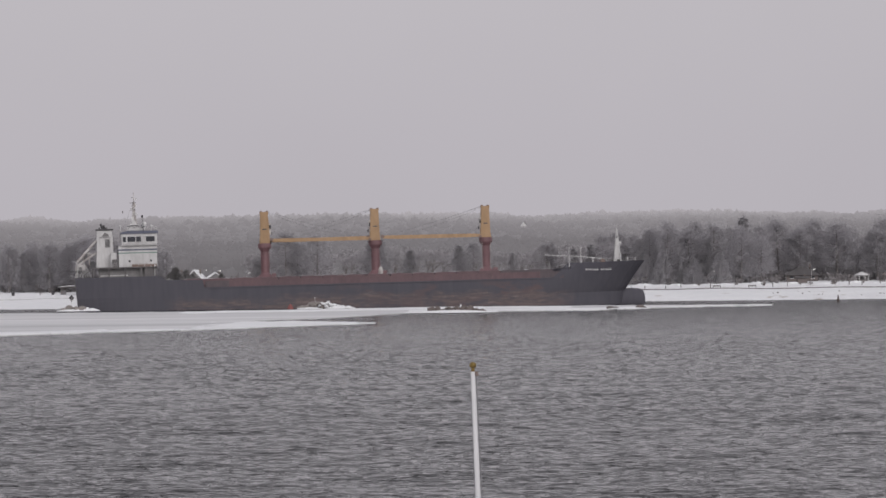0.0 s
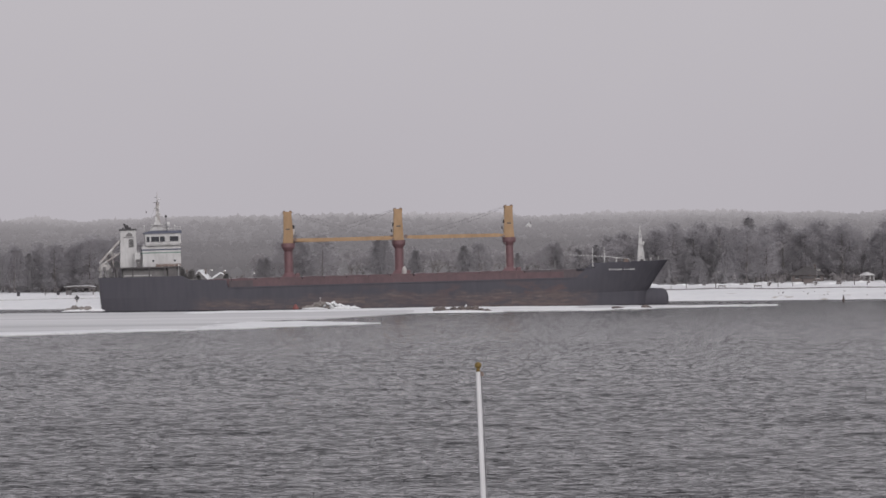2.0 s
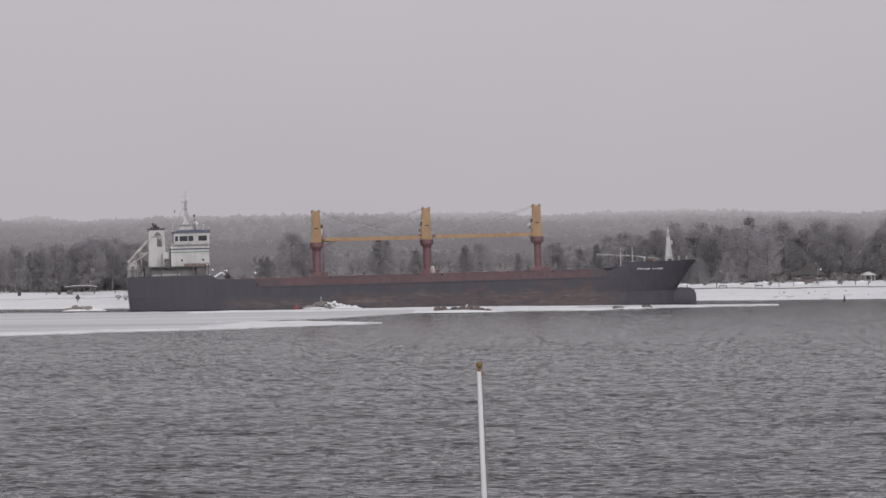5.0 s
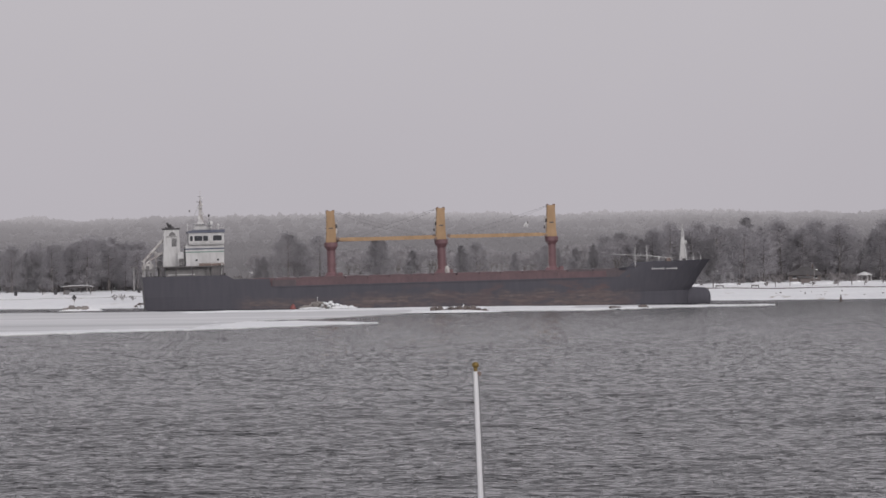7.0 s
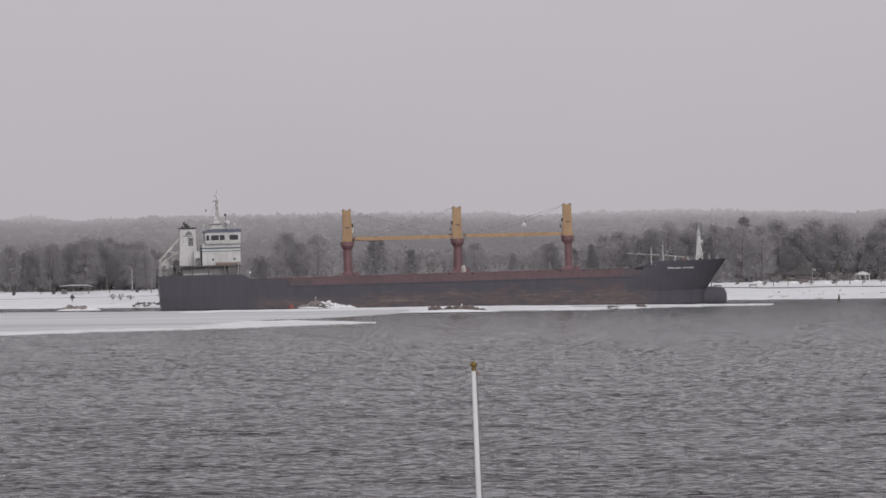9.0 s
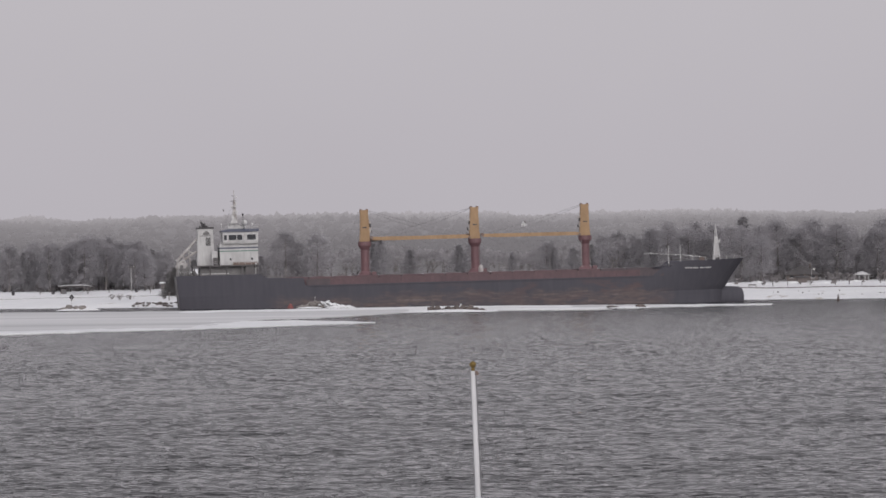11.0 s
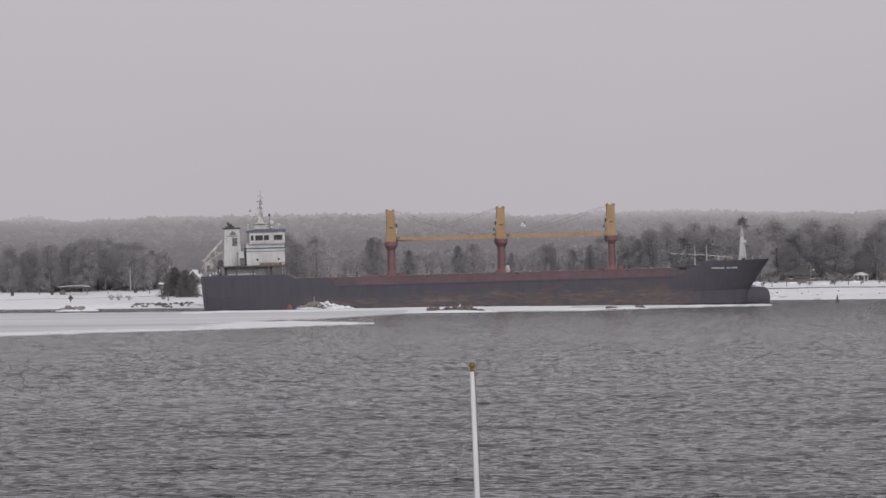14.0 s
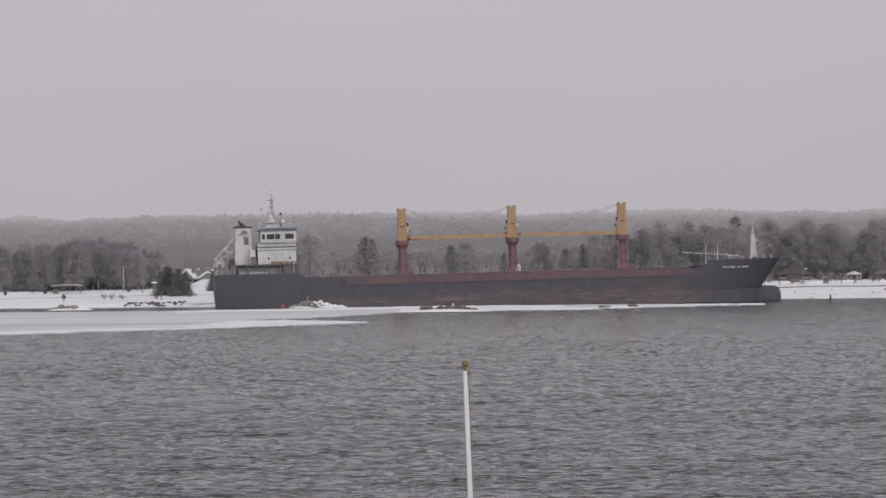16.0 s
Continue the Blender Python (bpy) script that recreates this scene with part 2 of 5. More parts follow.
WOOD = material("grey_timber", (0.11, 0.098, 0.095), (0.20, 0.175, 0.17), 0.8, grain=6)
BROWN_WALL = material("brown_siding", (0.115, 0.098, 0.094), (0.16, 0.138, 0.132), 0.8, grain=3)
PALE_WALL = material("pale_siding", (0.52, 0.51, 0.51), (0.66, 0.65, 0.65), 0.7, grain=3)
DARK_ROOF = material("dark_shingle", (0.065, 0.06, 0.061), (0.10, 0.093, 0.095), 0.9, grain=3)
BARK = material("grey_bark", (0.13, 0.118, 0.115), (0.20, 0.183, 0.18), 0.9, grain=3, per_object=0.2)
# Pale needle, spruce and twig colours hold the lift that distant haze gives.
NEEDLES = leafy(material("haze_lifted_needles", (0.395, 0.380, 0.396), (0.455, 0.438, 0.456), 0.95, grain=0.5, patch=0.15, per_object=0.10, spec=0.1))
SPRUCE = leafy(material("spruce_needles", (0.44, 0.425, 0.440), (0.50, 0.483, 0.500), 0.95, grain=0.5, patch=0.2, per_object=0.07, spec=0.1))
# Darker copy of the spruce colour for near trees, which carry less haze.
NEAR_SPRUCE = leafy(material("less_hazed_spruce_needles", (0.24, 0.231, 0.229), (0.32, 0.309, 0.306), 0.95, grain=0.5, patch=0.2, per_object=0.1, spec=0.1))
TWIGS = leafy(material("haze_lifted_twigs", (0.37, 0.352, 0.366), (0.45, 0.429, 0.445), 0.95, grain=0.9, patch=0.2, per_object=0.12, spec=0.1))
LAMP_GLOW = glow_material("lamp_glass", (0.7, 0.7, 0.7), (0.8, 0.8, 0.8), (1.0, 0.96, 0.9), 0.9, 3, 1)


# ---------------------------------------------------------------- mesh helpers
def part(name, bm, mat, parent=None, label="", smooth=False):
    """Links a bmesh as one mesh object, under a thing or a part."""
    me = bpy.data.meshes.new(name)
    bm.to_mesh(me)
    bm.free()
    me.materials.append(mat)
    if smooth:
        me.polygons.foreach_set("use_smooth", [True] * len(me.polygons))
    ob = new(name, me)
    if parent:
        ob.parent = parent
    if label:
        ob["label"] = label
    return ob


def from_arrays(name, verts, faces, mat, parent=None, label="", smooth=False):
    me = bpy.data.meshes.new(name)
    me.from_pydata([tuple(v) for v in verts], [], [tuple(f) for f in faces])
    me.materials.append(mat)
    if smooth:
        me.polygons.foreach_set("use_smooth", [True] * len(me.polygons))
    ob = new(name, me)
    if parent:
        ob.parent = parent
    if label:
        ob["label"] = label
    return ob


def thing(name, m, label, category, group="", kind=""):
    ob = new(name)
    ob.matrix_basis = m
    return tagged(ob, label, category, group, kind)


def box(bm, x0, x1, y0, y1, z0, z1, bevel=0.0):
    r = bmesh.ops.create_cube(bm, size=1, matrix=Matrix.Translation(((x0 + x1) / 2, (y0 + y1) / 2, (z0 + z1) / 2))
                              @ Matrix.Diagonal((x1 - x0, y1 - y0, z1 - z0, 1)))
    if bevel:
        es = {e for v in r["verts"] for e in v.link_edges}
        bmesh.ops.bevel(bm, geom=list(es), offset=bevel, segments=2, affect="EDGES")
    return bm


def tube(bm, a, b, r0, r1=None, n=8):
    a, b = Vector(a), Vector(b)
    d = b - a
    bmesh.ops.create_cone(bm, cap_ends=True, segments=n, radius1=r0, radius2=r0 if r1 is None else r1, depth=d.length,
                          matrix=Matrix.Translation((a + b) / 2) @ d.to_track_quat("Z", "Y").to_matrix().to_4x4())
    return bm


def prism(bm, outline, y0, y1):
    """Extrudes a closed x-z outline from y0 to y1."""
    a = [bm.verts.new((x, y0, z)) for x, z in outline]
    b = [bm.verts.new((x, y1, z)) for x, z in outline]
    bm.faces.new(a)
    bm.faces.new(b[::-1])
    for i in range(len(a)):
        j = (i + 1) % len(a)
        bm.faces.new((a[j], a[i], b[i], b[j]))
    bmesh.ops.recalc_face_normals(bm, faces=bm.faces)
    return bm


def ball(bm, c, r, squash=(1, 1, 1), detail=2):
    bmesh.ops.create_icosphere(bm, subdivisions=detail, radius=r, matrix=Matrix.Translation(c) @ Matrix.Diagonal((*squash, 1)))
    return bm


def B():
    return bmesh.new()


def snow_mound(bm, x0, x1, y0, y1, h, seed, z0=0.0):
    """A low snowdrift with a ragged edge."""
    n = 26
    rings = []
    for k, s in enumerate((1.0, 0.86, 0.6, 0.3)):
        ring = []
        for i in range(n):
            a = 2 * math.pi * i / n
            w = s * (1 + 0.22 * noise.noise((math.cos(a) * 1.7, math.sin(a) * 1.7, seed)) + 0.1 * noise.noise((math.cos(a) * 5, math.sin(a) * 5, seed)))
            z = z0 + (h * (1 - s ** 2) * (0.8 + 0.5 * noise.noise((math.cos(a) * s * 2, math.sin(a) * s * 2, seed + 5))) if k else -0.1)
            ring.append(bm.verts.new(((x0 + x1) / 2 + w * (x1 - x0) / 2 * math.cos(a), (y0 + y1) / 2 + w * (y1 - y0) / 2 * math.sin(a), z)))
        rings.append(ring)
    for a, b in zip(rings, rings[1:]):
        for i in range(n):
            bm.faces.new((a[i], a[(i + 1) % n], b[(i + 1) % n], b[i]))
    bm.faces.new(rings[-1])
    return bm


def graded(stops):
    """Coordinates whose spacing changes from stop to stop: (value, spacing)."""
    out = [stops[0][0]]
    for (a, sa), (b, sb) in zip(stops, stops[1:]):
        count = max(1, int(round((b - a) / ((sa + sb) / 2))))
        u = np.linspace(0, 1, count + 1)[1:]
        w = (sa * u + (sb - sa) * u * u / 2) / ((sa + sb) / 2)
        out += list(a + (b - a) * w)
    return np.array(out)


def sheet(name, xs, ys, height, mat, smooth=True):
    gx, gy = np.meshgrid(xs, ys)
    gz = height(gx, gy)
    co = np.stack([gx, gy, gz], -1).reshape(-1, 3).astype(np.float32)
    nx, ny = len(xs), len(ys)
    i = (np.arange(ny - 1)[:, None] * nx + np.arange(nx - 1)[None, :]).ravel()
    f = np.stack([i, i + 1, i + 1 + nx, i + nx], -1).astype(np.int32)
    me = bpy.data.meshes.new(name)
    me.vertices.add(len(co))
    me.vertices.foreach_set("co", co.ravel())
    me.loops.add(f.size)
    me.loops.foreach_set("vertex_index", f.ravel())
    me.polygons.add(len(f))
    me.polygons.foreach_set("loop_start", np.arange(0, f.size, 4, dtype=np.int32))
    me.update(calc_edges=True)
    if smooth:
        me.polygons.foreach_set("use_smooth", np.ones(len(f), bool))
    me.materials.append(mat)
    return new(name, me)


# ---------------------------------------------------------------- land, river bed and hills: one sheet
RIDGE_BEARING = [-0.0875, -0.081, -0.072, -0.065, -0.052, -0.038, -0.025, -0.009, 0.002, 0.010, 0.016, 0.024, 0.035, 0.046, 0.058, 0.068, 0.073, 0.080, 0.0875]
RIDGE_RISE = [-1.2, 1.8, -2.1, -0.6, 0.3, -0.3, 0.0, 0.4, 1.1, 1.0, -1.6, -0.9, 0.5, 0.7, 0.0, -2.3, -0.6, -2.8, -0.9]


def shore(x):
    return np.interp(x, [-110, -56, 0, 53, 100], [1288, 1267, 1290, 1300, 1288]) + 1.2 * np.sin(x * 0.31) + 0.6 * np.sin(x * 0.83 + 1)


def ground_z(x, y):
    s = y - shore(x)
    far = np.interp(s, [-18, 0, 3, 8, 60, 130, 330, 700, 1300, 1900, 3600],
                    [-5, 0.05, 0.7, 1.0, 2.4, 3.0, 5.0, 10, 19, 25, 27])
    near = np.interp(y, [-400, 95, 140, 160], [5.2, 4.2, -2, -5])
    z = np.maximum(far, near)
    roll = 0.10 * np.sin(x * 0.21 + y * 0.05) + 0.08 * np.sin(x * 0.07 - y * 0.11 + 2)
    hills = np.clip((s - 300) / 500, 0, 1) * np.clip((1500 - s) / 500, 0, 1) * (1.6 * np.sin(x * 0.013 + 1) + 1.2 * np.sin(x * 0.031 + y * 0.004))
    # saddles and tops of the distant ridge
    ridge = np.clip((s - 1200) / 600, 0, 1) * np.interp(x / np.maximum(y, 1), RIDGE_BEARING, RIDGE_RISE)
    # wooded spur in front of the ridge, and a snowy slope below the houses
    spur = np.clip((s - 500) / 500, 0, 1) * np.clip((1500 - s) / 300, 0, 1) * np.interp(x / np.maximum(y, 1), [-0.087, -0.074, -0.062, -0.02, 0.012], [2.2, 0.8, 3.8, 3.0, 0.0])
    slope = 2.5 * np.exp(-((x + 66.0) / 4.6) ** 2) * np.interp(y, [1395, 1462, 1478, 1489], [0, 1, 1, 0])
    return z + np.where(s > 8, roll, 0) + hills + ridge + spur + slope


def land_material():
    """Snow with thin patches where dead grass shows."""
    m = material("snowy_ground", (0.68, 0.68, 0.70), (0.80, 0.80, 0.81), 0.75, grain=0.5, patch=0.04, bump=0.1)
    n, l = m.node_tree.nodes, m.node_tree.links
    b = n["Principled BSDF"]
    src = b.inputs["Base Color"].links[0].from_socket
    tc, mp = n.new("ShaderNodeTexCoord"), n.new("ShaderNodeMapping")
    mp.inputs["Scale"].default_value = (0.5, 0.25, 1)
    t = n.new("ShaderNodeTexNoise")
    t.inputs["Scale"].default_value, t.inputs["Detail"].default_value = 0.35, 6
    r = n.new("ShaderNodeMapRange")
    r.inputs["From Min"].default_value, r.inputs["From Max"].default_value = 0.64, 0.72
    mix = n.new("ShaderNodeMixRGB")
    mix.inputs[2].default_value = (0.34, 0.29, 0.25, 1)
    l.new(tc.outputs["Object"], mp.inputs[0])
    l.new(mp.outputs[0], t.inputs["Vector"])
    l.new(t.outputs["Fac"], r.inputs["Value"])
    l.new(r.outputs[0], mix.inputs[0])
    l.new(src, mix.inputs[1])
    # litter and brush on the forest floor behind the park lawns
    sep = n.new("ShaderNodeSeparateXYZ")
    l.new(tc.outputs["Object"], sep.inputs[0])
    wob = n.new("ShaderNodeMath")
    wob.operation, wob.inputs[1].default_value = "MULTIPLY_ADD", 60.0
    l.new(t.outputs["Fac"], wob.inputs[0])
    l.new(sep.outputs["Y"], wob.inputs[2])
    far = n.new("ShaderNodeMapRange")
    far.inputs["From Min"].default_value, far.inputs["From Max"].default_value = 1478, 1530
    l.new(wob.outputs[0], far.inputs["Value"])
    litter = n.new("ShaderNodeMixRGB")
    litter.inputs[2].default_value = (0.46, 0.44, 0.435, 1)
    l.new(far.outputs[0], litter.inputs[0])
    l.new(mix.outputs[0], litter.inputs[1])
    l.new(litter.outputs[0], b.inputs["Base Color"])
    return m


ground = sheet("ground", graded([(-4200, 300), (-260, 12), (-140, 3), (140, 3), (260, 12), (4200, 300)]),
               graded([(-400, 60), (100, 8), (165, 10), (1200, 60), (1255, 2), (1450, 2), (1700, 25), (4900, 160)]),
               ground_z, land_material())
tagged(ground, "snow-covered ground rising gently from the shore", "ground", kind="structure")


def wave_z(x, y):
    rng = np.random.RandomState(7)
    z = np.zeros_like(x)
    for k in range(40):
        lam = 0.42 * (1.2 / 0.42) ** (k / 39)
        ang = rng.normal(0.06, 0.22)
        kx, ky = math.sin(ang) * 2 * math.pi / lam, -math.cos(ang) * 2 * math.pi / lam
        z += 0.0095 * lam * np.sin(kx * x + ky * y + rng.uniform(0, 6.28))
    # a few longer crests that stand out nearer the bank
    near = np.interp(y, [270, 420, 700], [1.0, 0.7, 0.25])
    group = np.clip(0.45 + 0.9 * np.sin(x * 0.21 + 1.7 * np.sin(y * 0.037)) * np.sin(y * 0.16 + 1.2 * np.sin(x * 0.11)), 0.05, 1.3)
    for k in range(12):
        lam = 1.4 * (2.6 / 1.4) ** (k / 11)
        ang = rng.normal(0.05, 0.16)
        z += near * group * 0.0095 * lam * np.sin(2 * math.pi / lam * (math.sin(ang) * x - math.cos(ang) * y) + rng.uniform(0, 6.28))
    # longer waves out in the channel
    out = np.clip((y - 380) / 300, 0, 1)
    for k in range(22):
        lam = 0.5 * (1.2 / 0.5) ** (k / 21)
        ang = rng.normal(0.08, 0.5)
        z += out * 0.0135 * lam * np.sin(2 * math.pi / lam * (math.sin(ang) * x - math.cos(ang) * y) + rng.uniform(0, 6.28))
    deep = np.clip((y - 480) / 300, 0, 1)
    for k in range(20):
        lam = 0.7 * (1.4 / 0.7) ** (k / 19)
        ang = rng.normal(0.08, 0.5)
        z += deep * 0.0075 * lam * np.sin(2 * math.pi / lam * (math.sin(ang) * x - math.cos(ang) * y) + rng.uniform(0, 6.28))
    gust = 0.9 + 0.12 * np.sin(x * 0.035 + 0.6 * np.sin(y * 0.02)) * np.sin(y * 0.027 + 1.3) + 0.12 * np.sin(x * 0.13 + 2 * np.sin(y * 0.05)) * np.sin(y * 0.21 + 0.1 * x)
    z = z * gust
    # small glassy slicks
    slicks = [(-1.6, 430, 5.5, 2.2)] + [(rng.uniform(-34, 34), rng.uniform(300, 620), rng.uniform(2.5, 6), rng.uniform(0.8, 2.2)) for _ in range(10)]
    for sx, sy, a, b in slicks:
        z = z * (1 - 0.9 * np.exp(-((x - sx) / a) ** 2 - ((y - sy) / b) ** 2))
    z = z + 1.0 * np.maximum(z, 0) ** 2
    calm = np.interp(y, [0, 290, 420, 700, 850, 1100, 1290], [0.85, 0.87, 1.0, 1.0, 0.85, 0.55, 0.4])
    edge = np.interp(np.abs(x), [0, 150, 260], [1, 1, 0.2])
    return z * calm * edge


water = sheet("water", graded([(-3000, 400), (-200, 8), (-100, 1.4), (-40, 0.24), (40, 0.24), (100, 1.4), (200, 8), (3000, 400)]),
              graded([(90, 12), (255, 0.5), (272, 0.22), (420, 0.34), (620, 0.7), (1050, 1.5), (1200, 2.0), (1330, 5)]), wave_z, WATER)
tagged(water, "choppy dark grey river water with short wind waves", "water", kind="structure")


# ---------------------------------------------------------------- drifting shore ice
def ice_slab(name, near, far, x0, x1, label, seed, mat=None, lift=0.0):
    rng = np.random.RandomState(seed)
    xs = np.arange(x0, x1 + 0.01, 0.8)
    jag = lambda s: np.interp(xs, np.arange(x0 - 2, x1 + 4, 2.2), rng.normal(0, s, int((x1 - x0 + 6) / 2.2) + 2)[:len(np.arange(x0 - 2, x1 + 4, 2.2))])
    a = np.interp(xs, *near) + jag(2.2) + rng.normal(0, 0.3, len(xs))
    b = np.interp(xs, *far) + jag(2.5)
    b = np.maximum(b, a + 0.6)
    rows = 14
    bm = B()
    grid = []
    for i, x in enumerate(xs):
        line = []
        for j in range(rows + 1):
            u = j / rows
            rim = -0.04 if j == 0 else 0.0
            line.append(bm.verts.new((x, a[i] + (b[i] - a[i]) * u, 0.20 + lift + rim + 0.03 * noise.noise((x * 0.15, u * 9, seed)))))
        line.insert(0, bm.verts.new((x, a[i] - 0.05, -0.4)))
        line.append(bm.verts.new((x, b[i] + 0.05, -0.4)))
        grid.append(line)
    for p, q in zip(grid, grid[1:]):
        for j in range(len(p) - 1):
            bm.faces.new((p[j], q[j], q[j + 1], p[j + 1]))
    bm.faces.new(grid[0])
    bm.faces.new(grid[-1][::-1])
    ob = part(name, bm, mat or ICE, smooth=False)
    return tagged(ob, label, "ice", group="river ice", kind="structure")


ice_slab("ice_sheet_1", ([-150, -81, -58, -45, -38, -26, -16, -5, 34, 48, 76], [846, 862, 888, 903, 1012, 1035, 1069, 1118, 1118, 1146, 1172]),
         ([-150, -104, -50, -22, -5, 42, 76], [1192, 1190, 1175, 1198, 1212, 1202, 1184]), -150, 76,
         "broad sheet of snow-dusted grey river ice", 3)
ice_slab("ice_rim_1", ([-150, -81, -58, -45], [849, 865, 891, 905]), ([-150, -81, -58, -45], [872, 892, 912, 908]), -150, -45,
         "wind-packed white snow along the edge of the ice", 3, SNOW, 0.12)
ice_slab("ice_rim_2", ([-8, 34, 48, 76], [1120, 1120, 1148, 1173]), ([-8, 34, 48, 76], [1150, 1150, 1166, 1176]), -8, 76,
         "narrow white snow rim on the river ice", 6, SNOW, 0.12)
ice_slab("ice_rim_3", ([-60, -30, 0, 30], [1140, 1150, 1166, 1166]), ([-60, -30, 0, 30], [1172, 1186, 1204, 1196]), -60, 30,
         "bright snow patch on the river ice", 8, SNOW, 0.08)
ice_slab("ice_sheet_2", ([-46, -30, -20, -13], [904, 932, 948, 961]), ([-46, -30, -20, -13], [1000, 997, 979, 963]), -46, -13,
         "pointed tongue of white ice on the river", 4, SNOW)


# ---------------------------------------------------------------- cargo ship
MID = 70.0


def hull_top(X):
    return np.interp(X, [0, 20.3, 22.4, 31.0, 31.6, 118.3, 119.5, 121.6, 122.3, 141], [9.1, 9.1, 8.0, 7.85, 6.05, 6.05, 8.0, 8.1, 9.4, 9.65])


def build_hull(ship):
    S = [0, 0.004, 0.012, 0.03, 0.06, 0.1, 0.14, 0.145, 0.1525, 0.16, 0.172, 0.19, 0.2214, 0.2257, 0.25, 0.35, 0.5, 0.65, 0.75, 0.8, 0.835, 0.845, 0.8536, 0.861, 0.8686,
         0.8736, 0.8786, 0.89, 0.91, 0.93, 0.95, 0.965, 0.98, 0.99, 0.997, 1.0]
    V = [0, 0.15, 0.3, 0.38, 0.46, 0.54, 0.62, 0.7, 0.78, 0.86, 0.93, 0.975, 1.0]
    bm = B()
    sides = []
    for sgn in (-1, 1):
        grid = []
        for s in S:
            row = []
            top = float(hull_top(140 * s))
            for v in V:
                z = -4 + (top + 4) * v
                x_stem = np.interp(z, [-4, 2.6, 3.2, 6, 9.6], [133.8, 134.9, 135.6, 137.4, 140.1])
                x_tran = np.interp(z, [-4, -1, 0.5, 9], [7.0, 2.3, 0.9, 0.2])
                x = x_tran + (x_stem - x_tran) * s
                flare = np.interp(z, [-4, 2, 9.6], [18, 21, 16])
                u = max(0.0, (x - (x_stem - flare * 1.25)) / (flare * 1.25))
                fore = math.sqrt(max(0.0, 1 - u ** 2.1)) if u > 0 else 1.0
                run = max(0.0, 1 - (x - x_tran) / 22.0)
                aft = 1 - run ** 2 * float(np.interp(z, [-4, 0, 4, 9], [0.7, 0.2, 0.12, 0.09]))
                y = 10.6 * fore * aft
                row.append(bm.verts.new((x - MID, sgn * max(y, 0.03), z)))
            grid.append(row)
        sides.append(grid)
        for a, b in zip(grid, grid[1:]):
            for j in range(len(V) - 1):
                f = (a[j], b[j], b[j + 1], a[j + 1])
                bm.faces.new(f if sgn < 0 else f[::-1])
    L, R = sides
    for j in range(len(V) - 1):
        bm.faces.new((L[0][j], L[0][j + 1], R[0][j + 1], R[0][j]))
    for a, b, c, d in zip(L, L[1:], R[1:], R):
        bm.faces.new((a[0], d[0], c[0], b[0]))
    hull = part("hull", bm, HULL, ship, "black steel hull with a rusty worn waterline band")
    # deck, set below the bulwark tops
    bm = B()
    pl = [bm.verts.new((x - MID, y, z)) for x, y, z in
          ((24, -10.3, 5.9), (118, -10.3, 5.9), (118, 10.3, 5.9), (24, 10.3, 5.9))]
    bm.faces.new(pl)
    bmesh.ops.solidify(bm, geom=bm.faces[:], thickness=0.2)
    part("main_deck", bm, DECK_RED, ship)
    bm = B()
    prism(bm, [(0.4 - MID, 8.0), (24 - MID, 8.0), (24 - MID, 8.2), (0.4 - MID, 8.2)], -9, 9)
    part("poop_deck", bm, GREY_PAINT, ship)
    bm = B()
    v = [bm.verts.new((x - MID, y, 8.5)) for x, y in ((118.5, -9.4), (128, -7.2), (135, -3.2), (138.2, 0), (135, 3.2), (128, 7.2), (118.5, 9.4))]
    bm.faces.new(v)
    bmesh.ops.solidify(bm, geom=bm.faces[:], thickness=0.2)
    part("forecastle_deck", bm, GREY_PAINT, ship)
    # bulbous bow
    bm = B()
    rings = []
    for X, r in ((126, 2.4), (132, 2.55), (136.6, 2.5), (138.7, 2.35), (139.5, 1.9), (139.85, 1.2), (139.98, 0.4)):
        rings.append([bm.verts.new((X - MID, 0.75 * r * math.cos(a), 0.15 + 1.08 * r * math.sin(a))) for a in np.linspace(0, 2 * math.pi, 20, endpoint=False)])
    for a, b in zip(rings, rings[1:]):
        for k in range(20):
            bm.faces.new((a[k], b[k], b[(k + 1) % 20], a[(k + 1) % 20]))
    bm.faces.new(rings[-1])
    bm.faces.new(rings[0][::-1])
    bmesh.ops.recalc_face_normals(bm, faces=bm.faces)
    part("bulbous_bow", bm, HULL, ship, smooth=True)
    # paler sheet over the transom, a little proud of the stern
    zs = [0.6, 3.0, 6.0, 8.9]
    V, F = [], []
    for z in zs:
        xt = float(np.interp(z, [-4, -1, 0.5, 9], [7.0, 2.3, 0.9, 0.2]))
        half = 10.6 * (1 - float(np.interp(z, [-4, 0, 4, 9], [0.7, 0.2, 0.12, 0.09]))) - 0.15
        V += [(xt - 0.08 - MID, -half, z), (xt - 0.08 - MID, half, z), (xt + 0.1 - MID, half, z), (xt + 0.1 - MID, -half, z)]
    for k in range(len(zs) - 1):
        a = 4 * k
        for i in range(4):
            F.append((a + i, a + (i + 1) % 4, a + 4 + (i + 1) % 4, a + 4 + i))
    F += [(0, 3, 2, 1), (len(V) - 4, len(V) - 3, len(V) - 2, len(V) - 1)]
    from_arrays("transom_plating", V, F, GREY_PAINT, ship, "grey sheet over the transom")
    # rubbing strake along the sheer
    for side in (-1, 1):
        bm = box(B(), 32 - MID, 116 - MID, side * 10.66 - 0.06, side * 10.66 + 0.06, 5.75, 6.05, 0.02)
        part("sheer_strake", bm, HULL, ship)
    return hull


